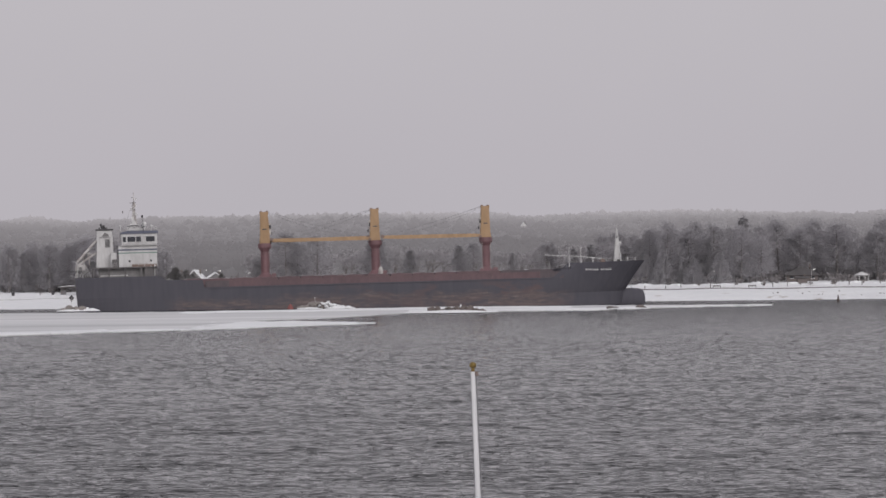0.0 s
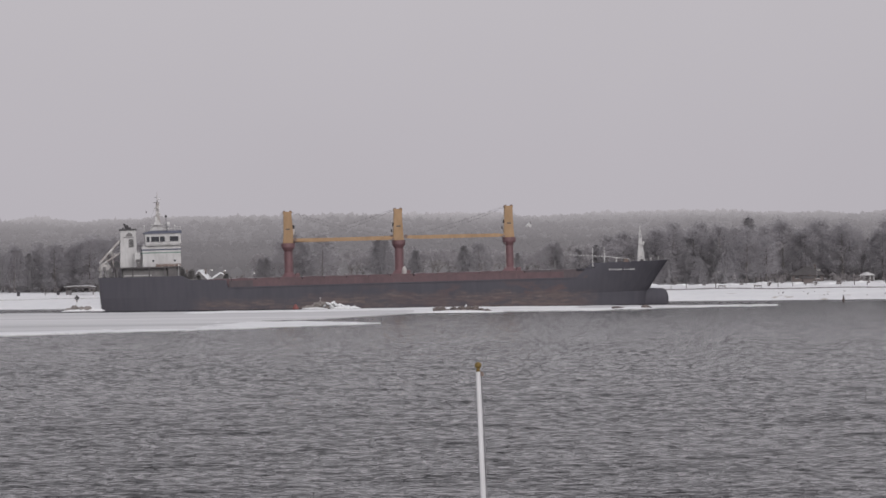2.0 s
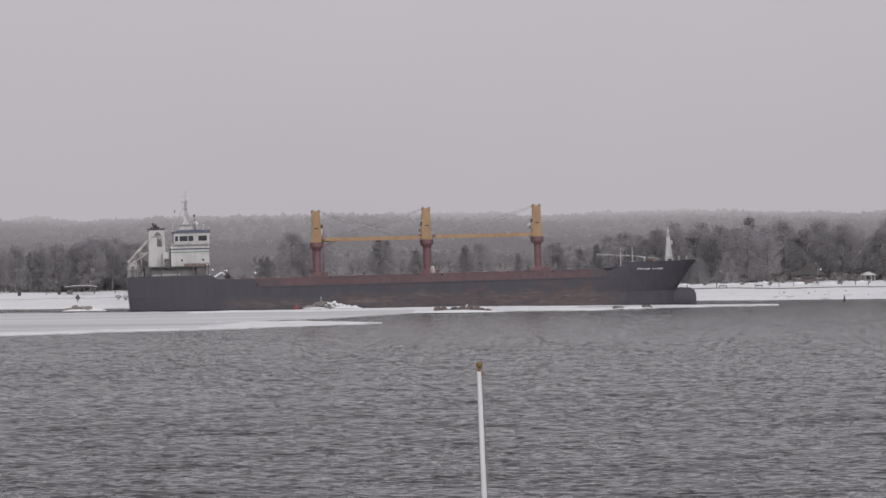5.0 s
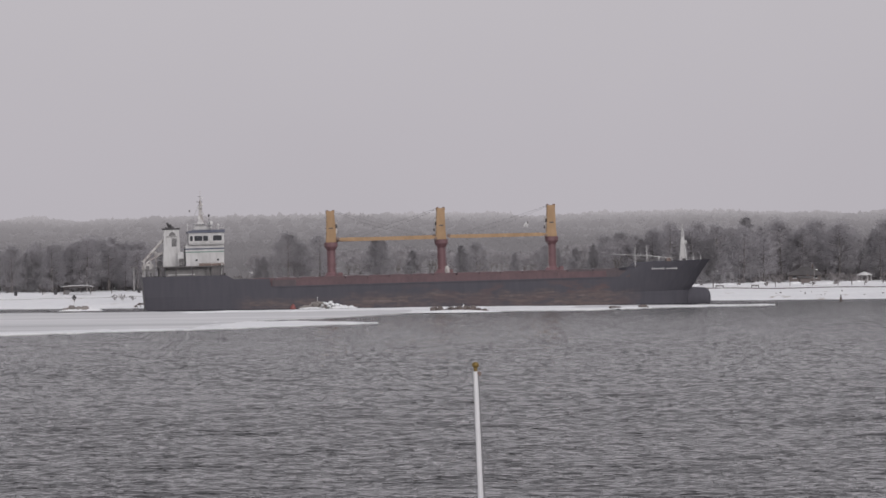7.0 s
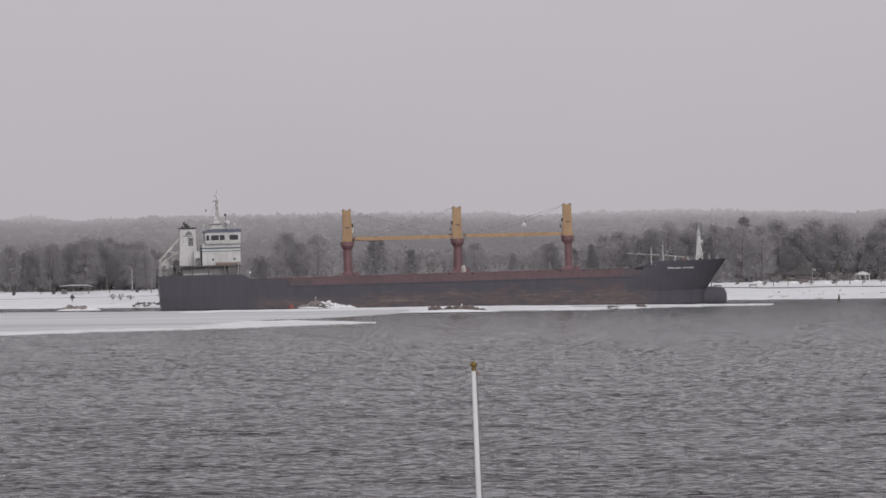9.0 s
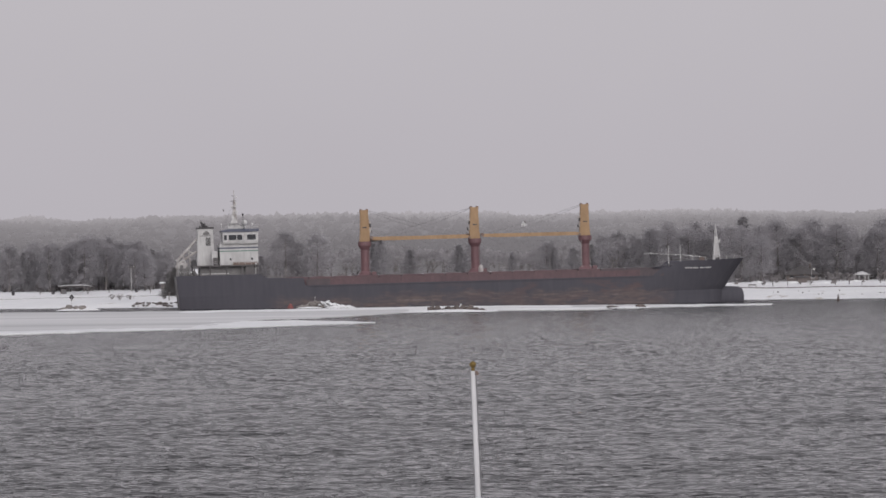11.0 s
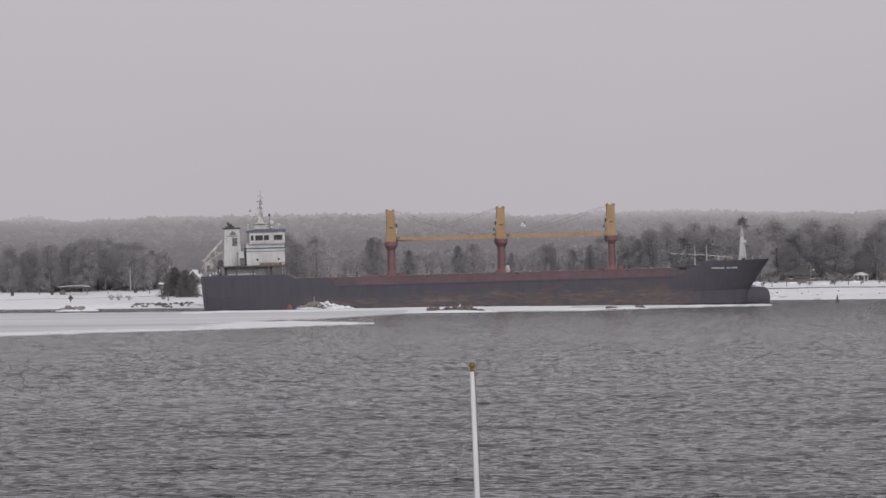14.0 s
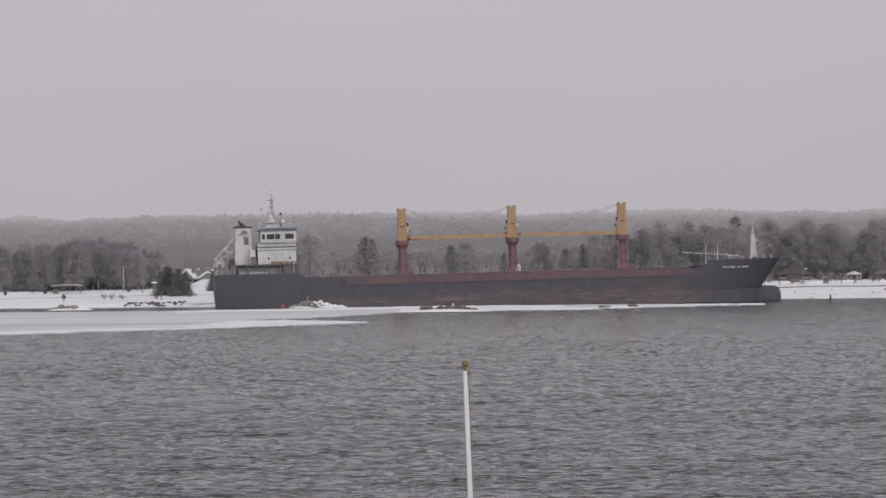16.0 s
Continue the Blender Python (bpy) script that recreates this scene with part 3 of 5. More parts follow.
def build_hatches(ship):
    spans = [(26.5, 44.0), (49.5, 71.0), (76.8, 98.2), (103.8, 116.5)]
    for a, b in spans:
        bm = box(B(), a - MID, b - MID, -8.6, 8.6, 5.9, 7.5, 0.05)
        paint = WORN_BULWARK if a > 100 else DECK_RED
        coaming = part("hatch_coaming", bm, paint, ship, "worn brown hatch coaming" if a > 100 else "red oxide hatch coaming")
        n = max(2, round((b - a) / 5.5))
        for k in range(n):
            x0, x1 = a + (b - a) * k / n + 0.08, a + (b - a) * (k + 1) / n - 0.08
            bm = B()
            prism(bm, [(x0 - MID, 7.5), (x1 - MID, 7.5), (x1 - MID, 8.0), ((x0 + x1) / 2 - MID, 8.15), (x0 - MID, 8.0)], -8.66, 8.66)
            part("hatch_cover", bm, paint, coaming)
            bm = B()
            snow_mound(bm, x0 + 0.2 - MID, x1 - 0.2 - MID, 2.5, 8.5, 0.05, x0, 8.05)
            part("snow_dusting", bm, SNOW, coaming, "thin crust of snow", smooth=True)
        for X in np.arange(a + 1, b - 0.5, 1.8):
            bm = box(B(), X - 0.07 - MID, X + 0.07 - MID, -9.0, -8.6, 5.95, 7.45)
            part("coaming_stay", bm, paint, coaming)
    # red bulwark plates along the deck edge
    edges = np.linspace(31.6, 119.0, 16)
    for a, b in zip(edges, edges[1:]):
        for side in (-1, 1):
            lo, hi = sorted((side * 10.36, side * 10.5))
            part("bulwark_plate", box(B(), a + 0.02 - MID, b - 0.02 - MID, lo, hi, 5.9, 7.55, 0.02), WORN_BULWARK if a < 32 or a > 110 else DECK_RED, ship)


def crane(ship, X, aft):
    """A deck crane: red pedestal, flared collar, yellow house, level jib to the next crane."""
    d = -1 if aft else 1
    x = X - MID
    bm = tube(B(), (x, 0, 5.9), (x, 0, 14.6), 1.0, 0.98, 20)
    ped = part("crane_pedestal", bm, CRANE_RED, ship, "dark red crane pedestal", smooth=False)
    bm = box(B(), x - 2.7, x + 2.7, -8.4, 8.4, 5.9, 8.1, 0.06)
    part("winch_house", bm, DECK_RED, ship, "low red mast house between the hatches")
    bm = tube(B(), (x, 0, 8.1), (x, 0, 9.1), 1.9, 1.02, 20)
    box(bm, x + 1.4, x + 2.5, -3.4, -2.0, 8.1, 8.9, 0.08)
    part("pedestal_foot", bm, CRANE_RED, ped)
    bm = tube(B(), (x, 0, 14.3), (x, 0, 15.3), 0.98, 1.6, 20)
    tube(bm, (x, 0, 15.3), (x, 0, 16.3), 1.65, 1.65, 20)
    part("collar", bm, CRANE_RED, ped)
    bm = B()
    for dx in (-1.05, 1.05):
        tube(bm, (x + dx, -1.0, 5.9), (x + dx, -1.0, 15.2), 0.05, n=6)
    for z in np.arange(6.4, 15, 0.6):
        tube(bm, (x - 1.05, -1.02, z), (x - 0.75, -1.02, z), 0.03, n=5)
    part("ladder", bm, RAMP_PAINT if X > 100 else CRANE_RED, ped)
    bm = B()
    prism(bm, [(x - 1.25, 16.3), (x + 1.25, 16.3), (x + 1.15 + 0.1 * d, 18.5), (x + 0.95, 23.4), (x + 1.1, 24.0), (x - 1.1, 24.0), (x - 0.95, 23.4), (x - 1.15 + 0.1 * d, 18.5)], -1.25, 1.25)
    bmesh.ops.bevel(bm, geom=bm.edges[:], offset=0.07, segments=2, affect="EDGES")
    house = part("crane_house", bm, YELLOW, ship, "weathered yellow crane house")
    bm = box(B(), x - 0.5, x + 0.5, -1.29, -1.25, 19.6, 19.9)
    part("vent", bm, DARK_STEEL, house)
    for dx in (-0.75, 0.75):
        bm = tube(B(), (x + dx, -0.7, 24.0), (x + dx, 0.7, 24.0), 0.3, n=12)
        part("sheave", bm, RUST, house)
    bm = box(B(), x + d * 1.2 - 0.35, x + d * 1.2 + 0.45, -0.9, 0.5, 18.4, 21.2, 0.1)
    part("operator_cab", bm, RAMP_PAINT, house, "small rust-stained pale operator's cab")
    bm = box(B(), x + d * 1.2 - 0.30, x + d * 1.2 + 0.40, -0.94, -0.9, 19.8, 20.7)
    part("cab_window", bm, GLASS, house)
    bm = B()
    tube(bm, (x + d * 1.6, -0.2, 18.4), (x + d * 1.6, -0.2, 19.0), 0.25, n=8)
    part("bracket", bm, DARK_STEEL, house)
    # jib
    y = 0.75 * d
    reach = 25.4
    bm = B()
    prism(bm, [(x + d * 1.0, 16.55), (x + d * 3.0, 16.45), (x + d * (reach - 4), 16.5), (x + d * reach, 16.7),
               (x + d * reach, 17.4), (x + d * (reach - 4), 17.4), (x + d * 3.0, 17.3), (x + d * 1.0, 17.1)], y - 0.45, y + 0.45)
    jib = part("jib", bm, YELLOW, ship, "long yellow crane jib laid level")
    bm = tube(B(), (x + d * reach, y - 0.6, 17.2), (x + d * reach, y + 0.6, 17.2), 0.42, n=12)
    part("jib_sheave", bm, RUST, jib)
    bm = tube(B(), (x + d * 1.4, y - 0.8, 16.6), (x + d * 1.4, y + 0.8, 16.6), 0.35, n=10)
    part("jib_pivot", bm, RUST, jib)
    for w, (zr, rr) in enumerate(((24.0, reach - 1.5), (23.8, 0.8 * reach))):
        bm = B()
        p0, p1 = Vector((x + d * 0.8, y * 0.8 + 0.25 * (w - 1), zr)), Vector((x + d * rr, y + 0.25 * (w - 1), 17.5))
        last = p0
        for k in range(1, 7):
            u = k / 6
            p = p0.lerp(p1, u) - Vector((0, 0, 0.55 * 4 * u * (1 - u) * (0.5 + 0.5 * w)))
            tube(bm, last, p, 0.032, n=5)
            last = p
        part("hoist_wire", bm, WIRE, jib, "slack steel hoist wire")


def railing(ship, pts, h=1.05, parent=None, mat=None):
    bm = B()
    for a, b in zip(pts, pts[1:]):
        a, b = Vector(a), Vector(b)
        n = max(1, round((b - a).length / 1.6))
        for k in range(n + 1):
            p = a.lerp(b, k / n)
            tube(bm, p, p + Vector((0, 0, h)), 0.035, n=5)
        for f in (0.5, 1.0):
            tube(bm, a + Vector((0, 0, h * f)), b + Vector((0, 0, h * f)), 0.03, n=5)
    return part("railing", bm, mat or WHITE, parent or ship)


def build_house(ship):
    x = lambda X: X - MID
    # gallery deck-house between the poop bulwark and the boat deck
    bm = box(B(), x(6.0), x(19.5), -7.6, 7.6, 8.2, 11.2, 0.03)
    low = part("lower_deckhouse", bm, RECESS, ship, "grey recessed lower deckhouse")
    bm = box(B(), x(6.4), x(13.0), -7.72, -7.60, 9.35, 9.6)
    part("pipe_rail", bm, WHITE, low)
    bm = box(B(), x(4.2), x(20.2), -9.3, 9.3, 11.2, 11.5, 0.04)
    deck = part("boat_deck", bm, GALLERY, ship)
    for X in (4.6, 8.4, 12.4, 16.2, 19.8):
        bm = box(B(), x(X) - 0.16, x(X) + 0.16, -9.2, -8.9, 8.2, 11.2)
        part("pillar", bm, GALLERY, deck)
        bm = box(B(), x(X) - 0.16, x(X) + 0.16, 8.9, 9.2, 8.2, 11.2)
        part("pillar", bm, GALLERY, deck)
    bm = box(B(), x(17.0), x(19.2), -8.9, -8.6, 8.2, 11.2)
    part("stair_screen", bm, GALLERY, deck)
    bm = box(B(), x(19.4), x(19.8), -8.8, -8.3, 9.2, 11.9, 0.05)
    part("vent_post", bm, WHITE, ship)
    # accommodation block
    bm = box(B(), x(10.9), x(20.2), -8.2, 8.2, 11.5, 16.6, 0.06)
    acc = part("accommodation_block", bm, WHITE, ship, "white accommodation block with blue and green stripes")
    bm = box(B(), x(10.85), x(20.25), -8.24, 8.24, 15.45, 15.80)
    part("blue_stripe", bm, BLUE, acc, "dark blue stripe")
    bm = box(B(), x(10.85), x(20.25), -8.235, 8.235, 14.75, 15.0)
    part("green_stripe", bm, GREEN, acc, "grey green stripe")
    bm = box(B(), x(14.0), x(20.1), -8.26, -8.2, 11.5, 12.15)
    part("dado", bm, RUST, acc, "beige rust-stained plating")
    for X in (13.5, 18.7):
        bm = tube(B(), (x(X), -8.25, 12.9), (x(X), -8.18, 12.9), 0.27, n=14)
        part("porthole", bm, GLASS, acc)
    bm = box(B(), x(9.3), x(10.5), -7.6, -7.0, 11.5, 13.4)
    part("side_door", bm, GALLERY, acc, "dark brown side door")
    bm = box(B(), x(9.0), x(10.4), -6.6, 6.6, 11.5, 15.0)
    part("stair_casing", bm, PALE_WALL, acc)
    # wheelhouse
    bm = box(B(), x(11.7), x(20.3), -8.9, 8.9, 16.6, 19.5, 0.06)
    wh = part("wheelhouse", bm, WHITE, ship, "white wheelhouse with dark windows")
    for a, b in ((12.0, 12.7), (13.1, 15.0), (15.2, 16.4), (17.6, 19.7)):
        bm = box(B(), x(a), x(b), -8.95, -8.86, 17.55, 18.8)
        win = part("window", bm, GLASS, wh, "dark wheelhouse window")
        bm = box(B(), x(a) - 0.07, x(b) + 0.07, -8.98, -8.9, 17.43, 17.55)
        part("window_sill", bm, WHITE, win)
    for y in np.arange(-7.6, 7.7, 1.9):
        bm = box(B(), x(20.26), x(20.35), y - 0.75, y + 0.75, 17.55, 18.8)
        part("window", bm, GLASS, wh)
    bm = B()
    tube(bm, (x(16.8), -9.1, 16.8), (x(17.2), -9.1, 19.3), 0.09, n=6)
    tube(bm, (x(17.3), -9.1, 16.8), (x(16.7), -9.1, 18.9), 0.07, n=6)
    box(bm, x(16.75), x(17.25), -9.25, -8.95, 17.6, 18.0)
    part("signal_bracket", bm, PALE_WALL, wh)
    bm = B()
    prism(bm, [(x(11.5), 19.5), (x(20.5), 19.5), (x(20.5), 20.2), (x(12.8), 20.2), (x(11.5), 19.85)], -9.2, 9.2)
    roof = part("wheelhouse_roof", bm, BLUE, wh, "slate blue wheelhouse roof")
    railing(ship, [(x(13), -9, 20.2), (x(20.3), -9, 20.2)], 0.9, roof)
    railing(ship, [(x(9.4), -9.1, 11.5), (x(20.1), -9.1, 11.5)], 1.0, deck)
    railing(ship, [(x(11.2), -9.1, 16.6), (x(20.2), -9.1, 16.6)], 0.5, acc)
    # monkey island: platform, domes, radar mast
    bm = box(B(), x(13.4), x(17.2), -2, 2, 20.3, 20.7, 0.05)
    box(bm, x(13.2), x(17.4), -2.2, 2.2, 21.6, 21.75, 0.03)
    for X in (13.5, 15.2, 17.0):
        tube(bm, (x(X), -1.9, 20.5), (x(X) - 0.1, -1.9, 21.6), 0.09, n=6)
        tube(bm, (x(X), 1.9, 20.5), (x(X) - 0.1, 1.9, 21.6), 0.09, n=6)
    plat = part("mast_platform", bm, WHITE, ship)
    bm = B()
    prism(bm, [(x(13.0), 20.2), (x(17.6), 20.2), (x(17.0), 21.0), (x(15.9), 21.2), (x(15.2), 22.9), (x(14.5), 22.9), (x(13.9), 21.5)], -1.4, 1.4)
    bmesh.ops.bevel(bm, geom=bm.edges[:], offset=0.08, segments=2, affect="EDGES")
    part("mast_house", bm, WHITE, ship, "white mast house on the wheelhouse roof")
    bm = B()
    for dx, dy in ((-0.7, -0.7), (0.7, -0.7), (0.7, 0.7), (-0.7, 0.7)):
        tube(bm, (x(15.0) + dx, dy, 20.4), (x(15.0) + 0.3 * dx, 0.3 * dy, 25.5), 0.15, 0.12, n=6)
    for k in range(6):
        z = 20.8 + 0.8 * k
        s = 0.7 * (1 - 0.7 * (z - 20.4) / 5.1)
        tube(bm, (x(15.0) - s, -s, z), (x(15.0) + s, -s, z + 0.6), 0.06, n=5)
        tube(bm, (x(15.0) - s, s, z), (x(15.0) + s, s, z + 0.6), 0.06, n=5)
    tube(bm, (x(15.0), 0, 21.7), (x(15.0), 0, 27.3), 0.46, 0.30, n=8)
    tube(bm, (x(15.0), 0, 27.3), (x(15.0), 0, 29.7), 0.13, 0.07, n=6)
    mast = part("radar_mast", bm, RAMP_PAINT, ship, "weathered grey-white lattice radar mast")
    bm = B()
    tube(bm, (x(15.0), -1.8, 27.4), (x(15.0), 1.8, 27.4), 0.07, n=6)
    tube(bm, (x(14.0), 0, 27.1), (x(15.5), 0, 27.1), 0.08, n=6)
    tube(bm, (x(14.3), 0, 28.4), (x(15.1), 0, 28.4), 0.05, n=6)
    part("yard", bm, GREY_PAINT, mast)
    for X, y, z, s in ((14.6, -0.5, 23.2, 0.3), (15.5, -0.4, 24.3, 0.28), (14.5, 0.2, 25.6, 0.26), (15.4, 0.3, 26.4, 0.24), (15.5, -0.3, 28.0, 0.18)):
        part("mast_lamp", box(B(), x(X) - s, x(X) + s, y - s, y + s, z - s * 1.3, z + s * 1.3, 0.05), PALE_WALL, mast)
    bm = box(B(), x(14.9), x(15.4), -1.4, 1.4, 25.6, 25.85, 0.05)
    part("radar_scanner", bm, PALE_WALL, mast)
    bm = B()
    tube(bm, (x(15.0), -1.6, 27.4), (x(11.9), -7.0, 20.3), 0.03, n=4)
    part("halyard", bm, WIRE, mast)
    bm = box(B(), x(12.0), x(12.35), -4.62, -4.58, 24.6, 25.1)
    part("signal_flag", bm, GREY_PAINT, mast)
    bm = ball(B(), (x(17.3), -2.5, 21.7), 0.72, detail=3)
    tube(bm, (x(17.3), -2.5, 20.2), (x(17.3), -2.5, 21.2), 0.22, n=8)
    part("satellite_dome", bm, WHITE, ship, "white satellite dome", smooth=True)
    bm = ball(B(), (x(19.0), -6.5, 21.3), 0.3, detail=2)
    tube(bm, (x(19.0), -6.5, 20.2), (x(19.0), -6.5, 21.1), 0.08, n=6)
    part("antenna", bm, WHITE, ship)
    bm = ball(B(), (x(16.9), -3.5, 23.7), 0.28, (1, 1, 1.2), 2)
    tube(bm, (x(17.2), -3.4, 20.2), (x(16.9), -3.5, 23.6), 0.05, n=6)
    part("whip_antenna", bm, DARK_STEEL, ship)
    bm = tube(B(), (x(11.5), -7, 20.2), (x(11.5), -7, 21.4), 0.07, n=6)
    ball(bm, (x(11.5), -7, 21.4), 0.22)
    part("searchlight", bm, PALE_WALL, ship)
    # funnel
    bm = B()
    prism(bm, [(x(5.5), 11.5), (x(9.9), 11.5), (x(9.5), 20.5), (x(5.8), 20.5)], -3.4, 3.4)
    bmesh.ops.bevel(bm, geom=bm.edges[:], offset=0.12, segments=2, affect="EDGES")
    fun = part("funnel", bm, WHITE, ship, "tall white slab-sided funnel")
    bm = box(B(), x(5.5), x(9.75), -3.6, 3.6, 20.5, 20.85, 0.05)
    part("funnel_cap", bm, DARK_STEEL, fun)
    for a, b, y, top, r in ((7.2, 6.8, -0.8, 22.2, 0.25), (7.8, 7.4, -0.6, 21.8, 0.30), (8.2, 8.2, 0.6, 21.25, 0.22), (6.5, 6.5, 0.8, 21.2, 0.2)):
        part("exhaust_pipe", tube(B(), (x(a), y, 20.8), (x(b), y, top), r, n=12), DARK_STEEL, fun, "sooty exhaust pipe")
    for z in np.arange(16.4, 18.4, 0.25):
        part("louvre_slat", box(B(), x(7.7), x(8.9), -3.46, -3.38, z, z + 0.17), DARK_STEEL, fun)
    bm = B()
    prism(bm, [(x(6.9), 19.0), (x(8.8), 19.0), (x(8.5), 19.7), (x(7.8), 20.0), (x(7.2), 19.5)], -3.47, -3.40)
    box(bm, x(6.4), x(9.0), -3.47, -3.40, 18.65, 18.85)
    part("funnel_badge", bm, GREY_PAINT, fun, "plain grey badge on the funnel")
    # stern gear: lifeboat slipway frame, cradle and davit posts
    for y in (-2.2, 2.2):
        bm = B()
        tube(bm, (x(5.6), y, 18.0), (x(0.8), y, 12.9), 0.30, n=8)
        tube(bm, (x(0.8), y, 12.9), (x(0.5), y, 8.6), 0.16, n=8)
        tube(bm, (x(5.5), y, 15.0), (x(1.3), y, 12.4), 0.24, n=8)
        tube(bm, (x(3.5), y, 15.6), (x(4.0), y, 11.5), 0.14, n=6)
        tube(bm, (x(2.2), y, 14.2), (x(2.5), y, 11.5), 0.12, n=6)
        tube(bm, (x(3.1), y, 15.2), (x(4.9), y, 14.6), 0.14, n=6)
        part("lifeboat_ramp_frame", bm, RAMP_PAINT, ship, "sloping rust-stained white lifeboat launching frame")
    for u in np.linspace(0, 1, 6):
        bm = tube(B(), (x(5.6 - 4.8 * u), -2.2, 18.0 - 5.1 * u), (x(5.6 - 4.8 * u), 2.2, 18.0 - 5.1 * u), 0.10, n=6)
        part("ramp_rung", bm, RAMP_PAINT, ship)
    bm = B()
    prism(bm, [(x(0.2), 10.9), (x(2.9), 10.9), (x(3.2), 12.1), (x(1.4), 12.5), (x(0.4), 11.8)], -3.4, 3.4)
    bmesh.ops.bevel(bm, geom=bm.edges[:], offset=0.12, segments=2, affect="EDGES")
    part("stowage_cradle", bm, RAMP_PAINT, ship, "rust-stained white stowage cradle at the stern")
    for X in (0.9, 2.6):
        bm = tube(B(), (x(X), -3.6, 8.2), (x(X), -3.6, 12.6), 0.17, 0.12, n=8)
        tube(bm, (x(X), -3.6, 12.6), (x(X) - 0.7, -3.6, 13.1), 0.12, n=8)
        part("davit_post", bm, WHITE, ship)
    bm = tube(B(), (x(4.6), -7.6, 12.3), (x(4.6), -5.6, 12.3), 0.75, n=14)
    box(bm, x(3.9), x(5.3), -7.9, -5.3, 11.5, 12.0)
    part("winch", bm, DARK_STEEL, ship)
    for X, h in ((1.6, 2.6), (2.4, 1.8), (3.1, 2.2)):
        bm = tube(B(), (x(X), -7.2, 8.2), (x(X), -7.2, 8.2 + h + 1), 0.2, n=8)
        box(bm, x(X) - 0.4, x(X) + 0.4, -7.6, -6.8, 8.2 + h, 8.6 + h + 0.6, 0.1)
        part("mooring_winch_stand", bm, GREY_PAINT, ship)
    railing(ship, [(x(0.3), -8.4, 9.1), (x(4), -9.0, 9.1)], 1.0)


def build_fore(ship):
    x = lambda X: X - MID
    bm = B()
    for dx, dy in ((-0.85, -0.8), (0.85, -0.8), (0.85, 0.8), (-0.85, 0.8)):
        tube(bm, (x(133.4) + dx, dy, 8.5), (x(133.4) + 0.12 * dx, 0.12 * dy, 17.2), 0.2, 0.1, n=6)
    prism(bm, [(x(132.6), 8.8), (x(134.2), 8.8), (x(133.75), 15.2), (x(133.1), 15.2)], -0.45, 0.45)
    box(bm, x(132.2), x(134.7), -1.1, 1.1, 8.5, 9.3, 0.1)
    for z in np.arange(9.6, 16.5, 1.1):
        s = 1 - 0.88 * (z - 8.5) / 8.7
        tube(bm, (x(133.4) - 0.85 * s, -0.8 * s, z), (x(133.4) + 0.85 * s, -0.8 * s, z), 0.07, n=5)
    tube(bm, (x(133.4), 0, 16.8), (x(133.4), 0, 18.4), 0.12, 0.06, n=6)
    fm = part("foremast", bm, WHITE, ship, "white tapered foremast")
    bm = box(B(), x(133.1), x(134.4), -0.8, 0.8, 13.6, 13.8)
    ball(bm, (x(134.2), 0, 14.1), 0.3)
    part("mast_light_platform", bm, WHITE, fm)
    bm = box(B(), x(133.1), x(133.9), -1.5, -1.1, 8.6, 10.0)
    part("mast_door", bm, DARK_STEEL, fm)
    for X, z0, z1 in ((120.9, 6.5, 13.2), (123.8, 8.5, 13.3)):
        bm = tube(B(), (x(X), -5.5, z0), (x(X), -5.5, z1), 0.13, 0.10, n=8)
        part("stump_mast", bm, WHITE, ship, "slim white stump mast")
    bm = B()
    tube(bm, (x(114.9), -5.4, 11.55), (x(124.6), -5.4, 10.85), 0.07, n=6)
    tube(bm, (x(124.6), -5.4, 10.85), (x(130.0), -5.4, 10.15), 0.08, n=6)
    tube(bm, (x(130.0), -5.4, 10.15), (x(130.5), -5.4, 8.6), 0.11, n=6)
    part("stores_boom", bm, PALE_WALL, ship, "pale stores boom laid across two masts")
    bm = tube(B(), (x(129.2), -5.6, 9.7), (x(129.2), -3.0, 9.7), 0.55, n=12)
    box(bm, x(128.4), x(130.0), -5.8, -2.8, 8.5, 9.3)
    part("windlass", bm, RUST, ship, "rusty anchor windlass")
    for X, y in ((126.5, -7.5), (135.6, -2.6), (137.6, -1.2)):
        bm = tube(B(), (x(X), y, 8.5), (x(X), y, 10.3), 0.14, n=8)
        ball(bm, (x(X), y, 10.3), 0.22)
        part("fairlead_post", bm, PALE_WALL, ship)
    railing(ship, [(x(124), -9.0, 9.3), (x(130), -6.6, 9.4), (x(136), -2.6, 9.5), (x(139), -0.4, 9.6)], 0.9, mat=GREY_PAINT)
    railing(ship, [(x(32), -10.2, 6.0), (x(43), -10.2, 6.0)], 1.0, mat=DARK_STEEL)
    # small deck objects between the hatches
    bm = B()
    ball(bm, (x(74.5), -7.4, 8.6), 1.0, (0.62, 0.62, 1.3), 3)
    tube(bm, (x(74.5), -7.4, 5.9), (x(74.5), -7.4, 7.4), 0.3, n=8)
    part("deck_tank", bm, RAMP_PAINT, ship, "upright white rounded deck tank", smooth=True)
    for X in (29, 64, 106.5):
        bm = tube(B(), (x(X), -9.6, 5.9), (x(X), -9.6, 7.2), 0.22, n=8)
        ball(bm, (x(X), -9.6, 7.3), 0.38, (1, 1, 0.6))
        part("mushroom_vent", bm, GREY_PAINT, ship)
    # unreadable name as plain bars
    rng = random.Random(5)
    X = 124.4
    for k in range(14):
        if k != 7:
            w = rng.uniform(0.26, 0.36)
            y = -hull_half(X + w / 2, 7.6) - 0.03
            bm = box(B(), x(X), x(X + w), y - 0.02, y + 0.25, 7.45 + rng.uniform(0, 0.12), 7.95)
            part("name_bar", bm, NAME_PAINT, ship, "plain white bar on the bow")
        X += 0.47


